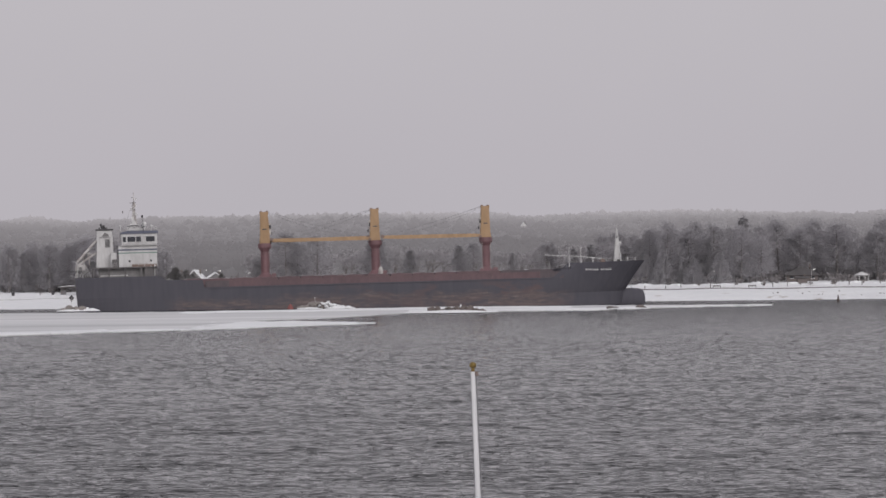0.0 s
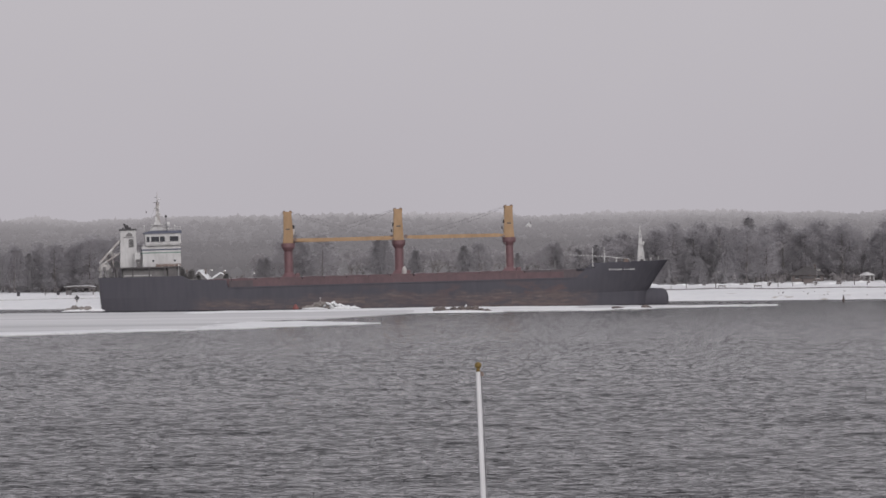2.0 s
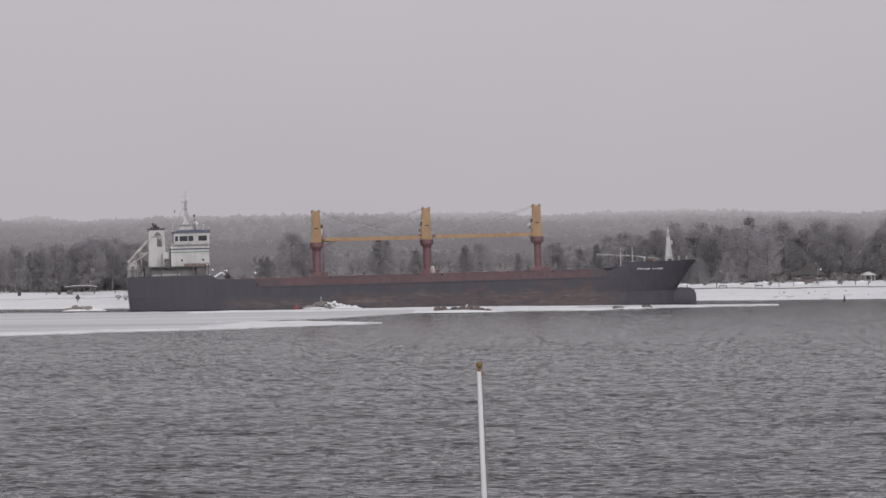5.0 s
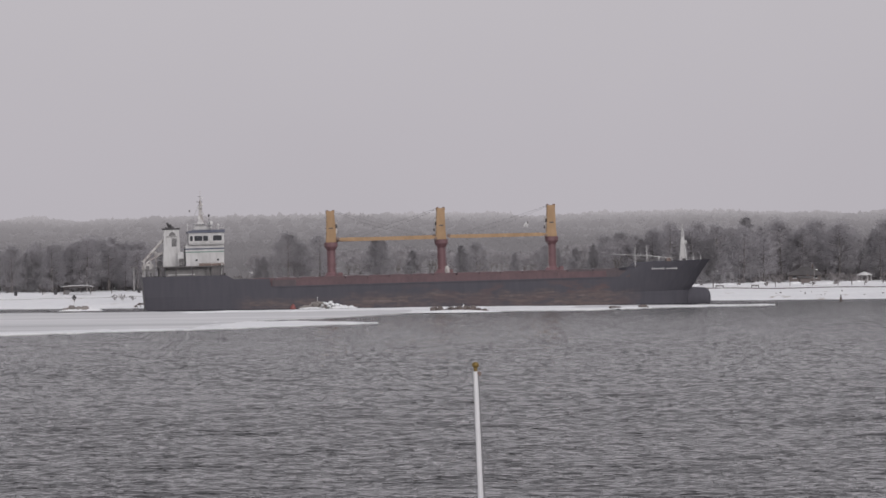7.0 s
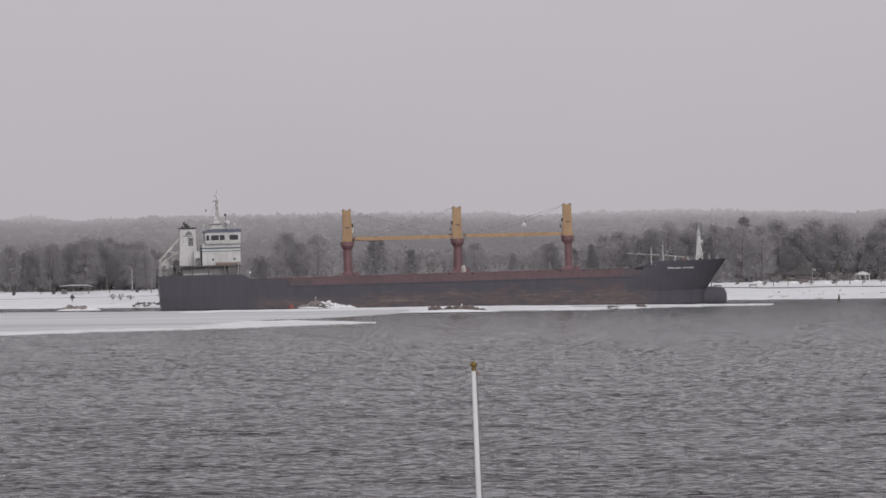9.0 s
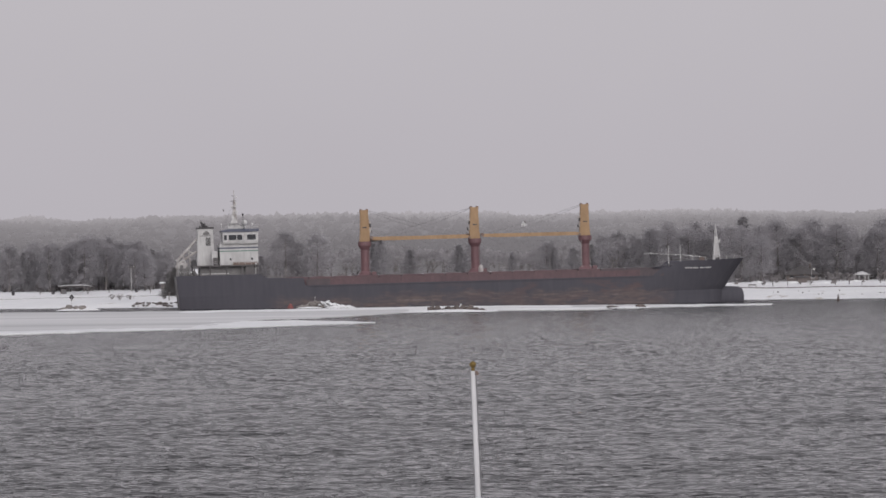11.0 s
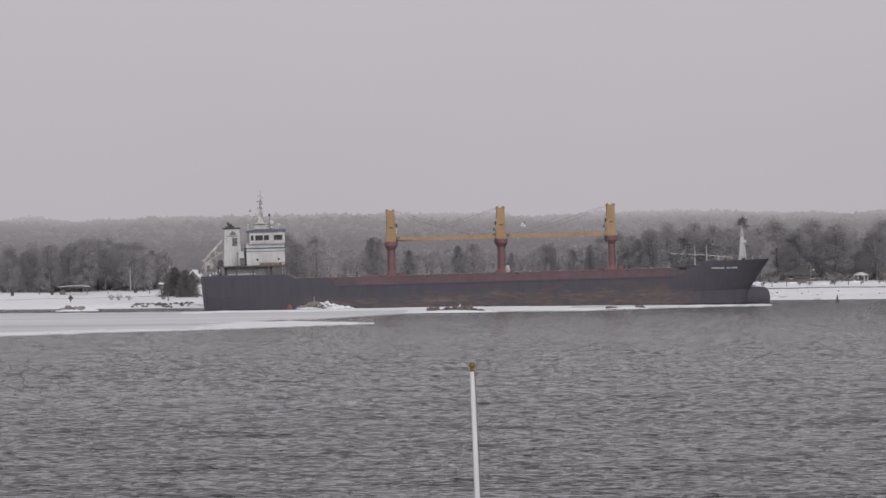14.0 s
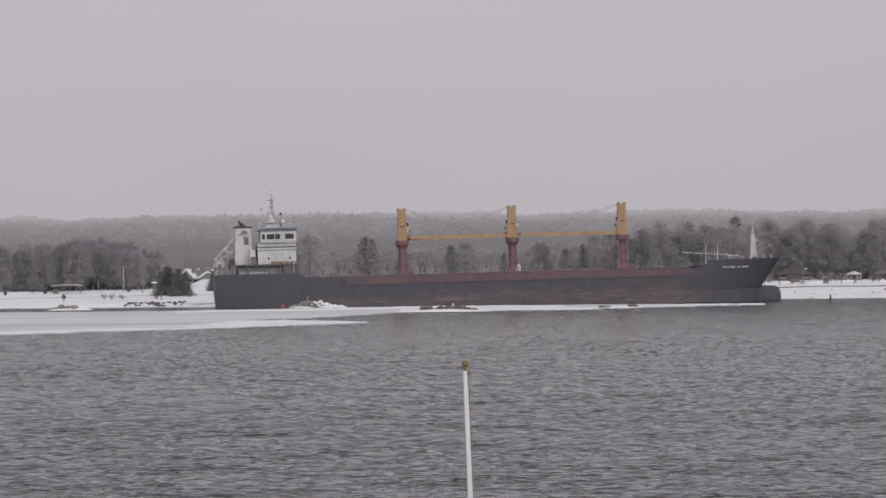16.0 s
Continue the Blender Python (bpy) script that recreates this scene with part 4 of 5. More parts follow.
def hull_half(X, z):
    x_stem = float(np.interp(z, [-4, 2.6, 3.2, 6, 9.6], [133.8, 134.9, 135.6, 137.4, 140.1]))
    flare = float(np.interp(z, [-4, 2, 9.6], [18, 21, 16])) * 1.25
    u = max(0.0, (X - (x_stem - flare)) / flare)
    return 10.6 * math.sqrt(max(0.0, 1 - u ** 2.1))


def ship_pose(t):
    return pose(7.4 + 2.22 * (t - 12.5), 1243 + 0.175 * (t - 12.5), 0, 0, -0.9, 4.5)


ship = thing("cargo_ship", ship_pose(0), "black-hulled bulk cargo ship with yellow deck cranes and white deckhouse", "ship")
build_hull(ship)
build_hatches(ship)
crane(ship, 46.7, False)
crane(ship, 73.8, True)
crane(ship, 101.0, True)
build_house(ship)
build_fore(ship)


# ---------------------------------------------------------------- flagpole on the near bank
def flagpole():
    base_z = float(ground_z(np.array(3.2), np.array(60.0)))
    top = Vector((-0.245, 0, 12.545 - base_z))
    fp = thing("flagpole", pose(0.572, 60.0, base_z), "white painted flagpole with a weathered gold ball", "flagpole")
    bm = tube(B(), (0, 0, -0.1), top, 0.055, 0.026, 20)
    shaft = part("shaft", bm, POLE_WHITE, fp, smooth=True)
    bm = ball(B(), top + Vector((0, 0, 0.075)), 0.042, (1, 1, 0.95), 3)
    tube(bm, top, top + Vector((0, 0, 0.045)), 0.024, 0.02, 14)
    part("ball_finial", bm, GOLD, fp, "tarnished gold ball", smooth=True)
    bm = box(B(), top.x + 0.02, top.x + 0.06, -0.02, 0.02, top.z - 0.05, top.z + 0.0, 0.006)
    tube(bm, (top.x + 0.05, -0.022, top.z - 0.035), (top.x + 0.05, 0.022, top.z - 0.035), 0.018, n=10)
    part("halyard_pulley", bm, RUST, fp, "small rusty halyard pulley")
    bm = B()
    last = Vector((0.035, -0.02, top.z - 0.03))
    for k in range(1, 15):
        u = k / 14
        p = Vector((0.038 + 0.022 * u + 0.004 * math.sin(9 * u), -0.03, (top.z - 0.03) * (1 - u) + 1.2 * u))
        p.x += top.x * (p.z / top.z)
        if k == 1:
            last.x += top.x
        tube(bm, last, p, 0.0055, n=5)
        last = p
    part("halyard", bm, WIRE, fp, "thin dark halyard rope")


flagpole()


WEATHERED = material("weathered_pale_timber", (0.28, 0.27, 0.265), (0.40, 0.385, 0.38), 0.8, grain=5)


# ---------------------------------------------------------------- rock shoals in the ice
def rock_mesh(bm, c, size, seed, detail=2):
    r = bmesh.ops.create_icosphere(bm, subdivisions=detail, radius=1.0)
    off = Vector((seed * 3.1, seed * 1.7, seed))
    for v in r["verts"]:
        d = 1 + 0.55 * noise.noise(v.co * 1.3 + off) + 0.30 * noise.noise(v.co * 3 + off)
        v.co = Vector((v.co.x * size[0] * d, v.co.y * size[1] * d, v.co.z * size[2] * d)) + Vector(c)
    return bm


def shoal(m, label, rocks, drifts, seed, stone=None, blocks=()):
    """rocks: x, y, z, half length, half width, half height; drifts: x0, x1, y0, y1, height."""
    ob = thing("rock_shoal", m, label, "rock shoal", group="rock shoals")
    for k, (x, y, z, a, b, c) in enumerate(rocks):
        part("boulder", rock_mesh(B(), (x, y, z * (0.75 + 0.45 * ((k * 7) % 5) / 4)), (a * 0.95, b, c * (0.8 + 0.35 * ((k * 3) % 4) / 3)), seed + k * 1.37), stone or ROCK, ob)
        part("cobble", rock_mesh(B(), (x + 0.8 * a, y - 0.3, 0.15), (a * 0.45, b * 0.5, c * 0.5), seed + k * 2.7, 1), stone or ROCK, ob)
    for k, (x, y, z, a, b, c, tilt) in enumerate(blocks):
        bm = rock_mesh(B(), (0, 0, 0), (a, b, c), seed + k * 3.3, 1)
        bmesh.ops.transform(bm, matrix=pose(x, y, z, 8, tilt, 20 * k), verts=bm.verts)
        part("ice_block", bm, SNOW, ob, "broken slab of snow-covered ice")
    for k, (x0, x1, y0, y1, h) in enumerate(drifts):
        part("snowdrift", snow_mound(B(), x0, x1, y0, y1, h, seed + k), SNOW, ob, "wind-packed snow", smooth=True)
    return ob


rnd = random.Random(21)
shoal(pose(-87, 1204, 0.42), "boulders half buried in snow on the ice",
      [(-3.6, 0, 0.2, 1.2, 0.8, 0.6), (-2.2, 0.4, 0.5, 1.1, 0.8, 0.75), (-0.6, 0.2, 0.35, 1.0, 0.9, 0.6), (0.8, 0.0, 0.5, 1.3, 0.9, 0.7), (1.6, 0.3, 0.3, 0.9, 0.7, 0.5)],
      [(-5.4, 1.5, -3.5, -0.7, 0.35), (0.8, 5.2, -2.4, 1.4, 0.65), (-0.9, 0.5, -0.9, 0.1, 0.75), (-2.0, -0.6, -1.0, 0.2, 0.6), (1.6, 2.8, -1.3, 0.3, 0.9)], 11, PALE_ROCK)
shoal(pose(-29.2, 1211, 0.22), "rocks heaped with broken snow beside the ice",
      [(-4.2, 0.4, 0.35, 1.5, 1.0, 0.55), (-2.6, 0.6, 0.6, 1.4, 1.1, 0.75), (-1.4, 0.8, 0.9, 1.2, 0.9, 0.65), (0.2, 1.0, 0.6, 1.1, 0.9, 0.8), (-5.6, 0.2, 0.15, 0.7, 0.6, 0.35), (-0.4, 0.2, 0.4, 0.9, 0.6, 0.5), (2.8, 0.8, 0.3, 1.0, 0.7, 0.6)],
      [(-6.4, 0.2, -3.2, -0.4, 0.30), (0.6, 7.6, -2.0, 1.2, 0.55), (4.0, 7.8, -2.0, 0.6, 0.45)], 23, PALE_ROCK,
      [(0.2, -0.2, 1.1, 0.9, 0.5, 0.30, 20), (1.2, 0.0, 1.35, 0.8, 0.6, 0.35, -25), (1.9, -0.3, 0.8, 1.0, 0.6, 0.4, 15), (2.9, -0.1, 0.75, 0.9, 0.6, 0.4, -20), (3.8, -0.4, 0.5, 1.0, 0.7, 0.35, 12), (5.0, -0.3, 0.4, 0.8, 0.6, 0.3, -10), (-0.8, -0.5, 0.6, 0.6, 0.4, 0.25, 30), (1.0, -0.8, 0.45, 0.8, 0.5, 0.35, 8), (6.2, -0.4, 0.3, 0.7, 0.5, 0.25, 14)])
shoal(pose(2.3, 1106, 0.26), "row of brown boulders rimmed with snow",
      [(-6.9, -0.4, 0.05, 0.6, 0.5, 0.28), (-5.1, 0.2, 0.45, 1.0, 0.8, 0.75), (-3.9, 0.1, 0.4, 0.9, 0.8, 0.65), (-2.6, 0.4, 0.25, 0.7, 0.6, 0.5),
       (-1.2, 0.1, 0.5, 1.1, 0.9, 0.72), (0.3, 0.3, 0.6, 1.0, 0.9, 0.8), (1.8, 0.2, 0.55, 1.1, 0.9, 0.72), (3.2, 0.4, 0.5, 0.9, 0.8, 0.75), (4.4, 0.1, 0.4, 0.9, 0.7, 0.6), (5.9, -0.2, 0.15, 0.7, 0.5, 0.38), (0.9, -0.5, 0.2, 0.8, 0.5, 0.45), (8.0, -0.3, 0.0, 0.5, 0.4, 0.2)],
      [(-12.0, 9.6, -8.0, -0.7, 0.5), (0.8, 1.9, -0.3, 0.9, 1.95), (-3.4, -1.9, -0.2, 1.0, 0.7), (6.0, 9.6, -2.2, 0.2, 0.2)], 37)
shoal(pose(40.1, 1125, 0.38), "small dark rocks awash at the ice edge",
      [(-3.2, 0, 0.22, 1.1, 0.6, 0.42), (-2.2, 0.3, 0.1, 0.7, 0.5, 0.28), (0.2, 0.2, 0.02, 0.6, 0.4, 0.2), (3.3, 0, 0.28, 1.0, 0.6, 0.5), (4.1, 0.3, 0.05, 0.6, 0.4, 0.25)],
      [(-4.4, 5.6, -2.2, 0.8, 0.22), (-1.5, 2.8, -1.2, 1.0, 0.3)], 51)


def daymark():
    ob = thing("daymark_beacon", pose(-88.7, 1204.6, 0.9), "dark diamond daymark on a thin post among boulders", "beacon")
    part("post", tube(B(), (0, 0, -0.6), (0, 0, 2.6), 0.07, n=8), PALE_WALL, ob)
    bm = B()
    prism(bm, [(-0.62, 2.55), (0, 1.85), (0.62, 2.55), (0, 3.35)], -0.06, 0.06)
    part("diamond_board", bm, DARK_STEEL, ob, "dark diamond board")
    part("strap", box(B(), -0.12, 0.12, -0.1, 0.1, 1.6, 1.9), DARK_STEEL, ob)


def channel_buoy(m, mat, label, h, r):
    ob = thing("channel_buoy", m, label, "buoy", group="channel buoys")
    bm = tube(B(), (0, 0, -0.5), (0, 0, 0.35 * h), r, r * 0.95, 16)
    part("float_body", bm, mat, ob)
    bm = tube(B(), (0, 0, 0.35 * h), (0, 0, 0.9 * h), r * 0.8, r * 0.3, 14)
    part("tower", bm, mat, ob)
    bm = tube(B(), (0, 0, 0.9 * h), (0, 0, h), r * 0.35, r * 0.25, 10)
    part("top_mark", bm, mat, ob)
    return ob


daymark()
channel_buoy(pose(96.1, 1235.8, 0), material("buoy_dull_paint", (0.065, 0.052, 0.05), (0.115, 0.082, 0.074), 0.6, grain=5), "dull reddish brown pillar buoy floating in the river", 1.7, 0.36)
channel_buoy(pose(-37.1, 1219, 0.15), BUOY_RED, "faded red conical buoy frozen beside the rocks", 1.05, 0.74)


def stake():
    ob = thing("shoal_marker_post", pose(-31.0, 1212.2, 0.7), "thin pale stake standing among the rocks", "marker post")
    part("stake", tube(B(), (0, 0, -0.5), (0, 0, 1.9), 0.06, 0.04, 8), PALE_WALL, ob)
    part("tip", ball(B(), (0, 0, 2.0), 0.14), PALE_WALL, ob)


stake()


# ---------------------------------------------------------------- far shore
def gz(x, y):
    return float(ground_z(np.array(float(x)), np.array(float(y))))


def on_land(x, y, turn=0, sink=0.0):
    return pose(x, y, gz(x, y) - sink, 0, 0, turn)


def picnic_shelter():
    ob = thing("picnic_shelter", on_land(-102, 1398, 3), "open park shelter with snow on a shallow roof", "shelter")
    for x in (-3.6, 3.6):
        for y in (-2.2, 2.2):
            part("post", box(B(), x - 0.1, x + 0.1, y - 0.1, y + 0.1, -0.2, 2.0), WOOD, ob)
    bm = B()
    prism(bm, [(-4.5, 1.95), (4.5, 1.95), (4.5, 2.1), (2.2, 2.38), (-2.2, 2.38), (-4.5, 2.1)], -3, 3)
    roof = part("roof", bm, DARK_ROOF, ob)
    bm = B()
    prism(bm, [(-4.55, 2.1), (-2.2, 2.38), (2.2, 2.38), (4.55, 2.1), (4.4, 2.22), (2.2, 2.52), (-2.2, 2.52), (-4.4, 2.22)], -3.05, 3.05)
    part("roof_snow", bm, ICE, roof, "thin greyish layer of old snow")
    part("service_box", box(B(), -3.9, -2.3, -1.6, -0.6, -0.2, 1.3, 0.05), GREY_PAINT, ob)
    part("beam", box(B(), -4.2, 4.2, -2.3, -2.1, 1.8, 1.98), WOOD, ob)


def gazebo():
    ob = thing("gazebo", on_land(120.3, 1459, 0), "white gazebo with a pale frosted hipped roof", "gazebo")
    for k in range(8):
        a = 2 * math.pi * (k + 0.5) / 8
        part("post", tube(B(), (2.1 * math.cos(a), 2.1 * math.sin(a), -0.1), (2.1 * math.cos(a), 2.1 * math.sin(a), 1.7), 0.09, n=6), PALE_WALL, ob)
    roof = part("roof", tube(B(), (0, 0, 1.6), (0, 0, 2.35), 2.6, 0.9, 8), WHITE, ob, "pale frosted roof")
    part("roof_cap", tube(B(), (0, 0, 2.3), (0, 0, 2.6), 0.9, 0.2, 8), WHITE, roof)
    part("bench_wall", tube(B(), (0, 0, -0.2), (0, 0, 0.3), 2.0, 2.0, 8), WOOD, ob)


def house(m, w, d, h, ridge, wall, roof_mat, label, windows=2, gable_front=False, snow=False, name="house", hip=False):
    ob = thing(name, m, label, "house", group="houses on the far shore")
    bm = B()
    if gable_front:
        prism(bm, [(-w / 2, -0.4), (w / 2, -0.4), (w / 2, h), (0, h + ridge), (-w / 2, h)], -d / 2, d / 2)
    else:
        box(bm, -w / 2, w / 2, -d / 2, d / 2, -0.4, h, 0.02)
    part("wall", bm, wall, ob)
    bm = B()
    if gable_front:
        e = 0.45 * ridge / (w / 2)
        prism(bm, [(-w / 2 - 0.45, h - e + 0.02), (0, h + ridge + 0.02), (w / 2 + 0.45, h - e + 0.02), (w / 2 + 0.45, h - e + 0.34), (0, h + ridge + 0.36), (-w / 2 - 0.45, h - e + 0.34)], -d / 2 - 0.3, d / 2 + 0.3)
    else:
        prism(bm, [(-d / 2 - 0.5, h - 0.1), (d / 2 + 0.5, h - 0.1), (d / 2 + 0.5, h + 0.12), (0, h + ridge), (-d / 2 - 0.5, h + 0.12)], -w / 2 - 0.5, w / 2 + 0.5)
        bmesh.ops.transform(bm, matrix=pose(0, 0, 0, 0, 0, 90), verts=bm.verts)
    if hip:
        bm.free()
        bm = B()
        bmesh.ops.create_cone(bm, cap_ends=True, segments=4, radius1=0.72, radius2=0.12, depth=1,
                              matrix=Matrix.Translation((0, 0, h + ridge / 2)) @ Matrix.Diagonal((w + 1.6, d + 1.6, ridge, 1)) @ pose(0, 0, 0, 0, 0, 45))
    roof = part("roof", bm, SNOW if snow else roof_mat, ob, "snow-covered roof" if snow else "")
    part("chimney", box(B(), w * 0.22, w * 0.22 + 0.5, 0.2, 0.7, h + 0.3, h + ridge + 0.6, 0.03), ROCK, roof)
    for k in range(windows):
        x = -w / 2 + w * (k + 0.5) / windows
        win = part("window", box(B(), x - 0.55, x + 0.55, -d / 2 - 0.04, -d / 2 + 0.05, 0.9, min(h - 0.25, 2.0)), GLASS, ob)
        part("window_frame", box(B(), x - 0.65, x + 0.65, -d / 2 - 0.06, -d / 2 - 0.02, 0.78, 0.9), PALE_WALL, win)
    return ob


def bench(m):
    ob = thing("park_bench", m, "plain dark park bench on the snow", "bench", group="benches along the shore path")
    part("seat", box(B(), -1.1, 1.1, -0.25, 0.3, 0.42, 0.50), WOOD, ob)
    part("backrest", box(B(), -1.1, 1.1, 0.3, 0.36, 0.6, 0.85), WOOD, ob)
    for x in (-0.95, 0.95):
        part("leg", box(B(), x - 0.08, x + 0.08, -0.25, 0.36, -0.15, 0.45), DARK_STEEL, ob)


def litter_bin(x, y, s=1.0):
    ob = thing("litter_bin", on_land(x, y), "dark litter bin standing in the snow", "bin", group="bins in the park")
    part("body", tube(B(), (0, 0, -0.1), (0, 0, 1.0 * s), 0.42 * s, 0.46 * s, 12), DARK_STEEL, ob)
    part("lid", tube(B(), (0, 0, 1.0 * s), (0, 0, 1.2 * s), 0.5 * s, 0.25 * s, 12), DARK_STEEL, ob)


def post(x, y, h, r=0.09, mat=None, label="short dark post in the snow", name="marker_post", cap=True):
    ob = thing(name, on_land(x, y), label, "post", group="posts along the shore")
    part("shaft", tube(B(), (0, 0, -0.2), (0, 0, h), r, r * 0.9, 8), mat or WOOD, ob)
    if cap:
        part("cap", tube(B(), (0, 0, h), (0, 0, h + 0.12), r * 1.3, r * 0.8, 8), mat or WOOD, ob)
    return ob


def lamp_post(x, y, h, label, shape="arm"):
    ob = thing("street_lamp", on_land(x, y), label, "street lamp", group="lamps on the far shore")
    part("pole", tube(B(), (0, 0, -0.2), (0, 0, h), 0.07, 0.05, 8), WEATHERED, ob)
    part("arm", tube(B(), (0, 0, h - 0.1), (0.7, -0.3, h), 0.05, n=6), PALE_WALL, ob)
    part("lamp_head", ball(B(), (0.75, -0.32, h - 0.05), 0.15, (1.3, 0.9, 0.8)), LAMP_GLOW, ob, "lit lamp head")


def utility_pole(x, y, h):
    ob = thing("utility_pole", on_land(x, y), "pale weathered utility pole with a short crossarm", "utility pole")
    part("pole", tube(B(), (0, 0, -0.3), (0, 0, h), 0.15, 0.11, 8), WEATHERED, ob)
    arm = part("crossarm", box(B(), -0.9, 0.9, -0.06, 0.06, h - 0.35, h - 0.2), WOOD, ob)
    for dx in (-0.8, 0.8):
        part("insulator", tube(B(), (dx, 0, h - 0.2), (dx, 0, h + 0.05), 0.06, n=6), PALE_WALL, arm)


def sign_shelter():
    ob = thing("notice_shelter", on_land(-76.3, 1382), "small roofed notice board with snow on top", "notice board")
    for x in (-0.8, 0.8):
        part("post", box(B(), x - 0.1, x + 0.1, -0.1, 0.1, -0.2, 2.6), WOOD, ob)
    part("board", box(B(), -0.7, 0.7, -0.05, 0.05, 1.0, 2.2), WOOD, ob)
    bm = B()
    prism(bm, [(-1.6, 2.5), (1.6, 2.5), (1.2, 2.85), (-1.2, 2.85)], -0.8, 0.8)
    part("roof", bm, SNOW, ob, "snowy roof")


picnic_shelter()
gazebo()
house(on_land(103.4, 1462, -4), 9.0, 6.5, 1.8, 2.5, BROWN_WALL, DARK_ROOF, "brown cabin with a dark hipped roof under the trees", 3, name="cabin", hip=True)
house(on_land(101.1, 1431, 5), 2.8, 2.2, 1.5, 0.5, BROWN_WALL, DARK_ROOF, "small brown shed half sunk in snow", 0, name="shed")
house(on_land(-79.5, 1512, 6), 4, 6, 2.2, 1.9, GREY_PAINT, SNOW, "grey house with a steep snow-covered gable roof", 2, True, True)
house(on_land(-73.2, 1494, -8), 4.4, 7, 2.2, 2.3, GREY_PAINT, SNOW, "grey gabled cottage with snow on its steep roof", 2, True, True)
house(on_land(-67.4, 1490, 6), 4.5, 6, 2.4, 1.5, GREY_PAINT, SNOW, "low grey house with a snow-covered gable roof", 1, True, True)
house(on_land(37.6, 2380, 0), 2.0, 3, 8.4, 1.2, PALE_WALL, SNOW, "white house with a snowy roof on the wooded hill", 2, True, True)
bench(on_land(73, 1356, 2))
bench(on_land(83, 1364, -3))
for x, y in ((-117.6, 1381), (-107.6, 1392), (-85.0, 1398)):
    litter_bin(x, y)
for x, y, h in ((71.3, 1356, 2.2), (89.2, 1375, 1.8), (-70.8, 1302, 2.6), (-110.5, 1384, 1.4), (60.0, 1372, 1.0), (64.5, 1380, 1.2), (93.5, 1380, 1.2), (97.8, 1390, 1.0), (111.8, 1398, 2.2),
                (107.5, 1392, 1.2), (121.0, 1405, 1.6), (123.2, 1410, 2.2), (125.6, 1402, 2.4), (-79.6, 1372, 1.5), (-92.6, 1398, 1.2), (50.5, 1368, 1.0), (54.5, 1376, 1.1), (114.5, 1388, 1.1), (128.0, 1409, 2.0)):
    post(x, y, h * 0.75, 0.11 if h < 2 else 0.15)
lamp_post(76.0, 1440, 3.6, "white lamp on a pale post under the trees")
lamp_post(-66.8, 1494, 4.6, "lit warm street lamp among snowy houses")
lamp_post(-80.2, 1476, 6.0, "lit street lamp beside a grey house")
lamp_post(-57.0, 1462, 4.2, "lit street lamp beside the shore road")
lamp_post(-70.8, 1494, 4.8, "lit street lamp above a snowy slope")
lamp_post(105.6, 1455, 3.4, "lit lamp beside the cabin roof")
post(30.2, 1450, 6.6, 0.1, WEATHERED, "tall pale pole in front of the bare wood", "pole")
utility_pole(-87.3, 1413, 7.0)
sign_shelter()

# shore path edge: a low dark timber edging with gaps
for k, x in enumerate(np.arange(46, 131, 5.0)):
    ob = thing("path_edging", on_land(x, 1356 + 3 * math.sin(x * 0.05)), "low dark timber edging along the shore path", "edging", group="path edging")
    dx, sl = 4.9, gz(x + 4.9, 1356 + 3 * math.sin((x + 4.9) * 0.05)) - gz(x, 1356 + 3 * math.sin(x * 0.05))
    dy = 3 * math.sin((x + 4.9) * 0.05) - 3 * math.sin(x * 0.05)
    part("timber", tube(B(), (0, 0, 0.1), (dx, dy, 0.1 + sl), 0.16, n=6), WOOD, ob)

# bars added to draw a faint darker line across the snowy lawn
for k, x in enumerate(np.arange(-131, -58, 5.0)):
    ob = thing("path_edging", on_land(x, 1336), "thin pale bar lying along the snow", "edging", group="path edging")
    part("timber", tube(B(), (0, 0, 0.0), (4.9, 0, gz(x + 4.9, 1336) - gz(x, 1336)), 0.13, n=6), WEATHERED, ob)

# ploughed snowbanks behind the path
for k, x in enumerate(np.arange(56, 132, 4.6)):
    y = 1424 + 4 * math.sin(k * 2.1)
    ob = thing("snowbank", on_land(x, y), "low ploughed snowbank with a lumpy crest", "snowbank", group="snowbanks behind the path")
    w, hgt = 3.2 + 0.9 * math.sin(k * 1.7), 0.42 + 0.26 * math.sin(k * 2.9 + 1)
    part("bank", snow_mound(B(), -w, w, -2.2, 2.2, hgt, 70 + k, 0.0), SNOW, ob, smooth=True)
    part("lump", snow_mound(B(), -0.5 * w + 0.6, 0.4 * w + 0.8, -2.6, -0.4, hgt * 0.8, 90 + k, 0.1), SNOW, ob, smooth=True)
    if k % 2:
        part("clod", rock_mesh(B(), (0.7 * w, -2.3, 0.15), (0.55, 0.4, 0.3), k * 1.9, 1), WOOD, ob, "frozen brown clod")


def picnic_roof():
    ob = thing("park_pavilion", on_land(127.6, 1436, 2), "brown roofed park pavilion on timber posts", "pavilion")
    for x in (-3.0, 0.0, 3.0):
        for y in (-1.8, 1.8):
            part("post", box(B(), x - 0.12, x + 0.12, y - 0.12, y + 0.12, -0.2, 2.3), WOOD, ob)
    bm = B()
    prism(bm, [(-3.6, 2.25), (3.6, 2.25), (3.6, 2.45), (0, 3.7), (-3.6, 2.45)], -2.4, 2.4)
    roof = part("roof", bm, BROWN_WALL, ob)
    part("fascia", box(B(), -3.65, 3.65, -2.48, -2.4, 2.2, 2.45), WOOD, roof)


picnic_roof()

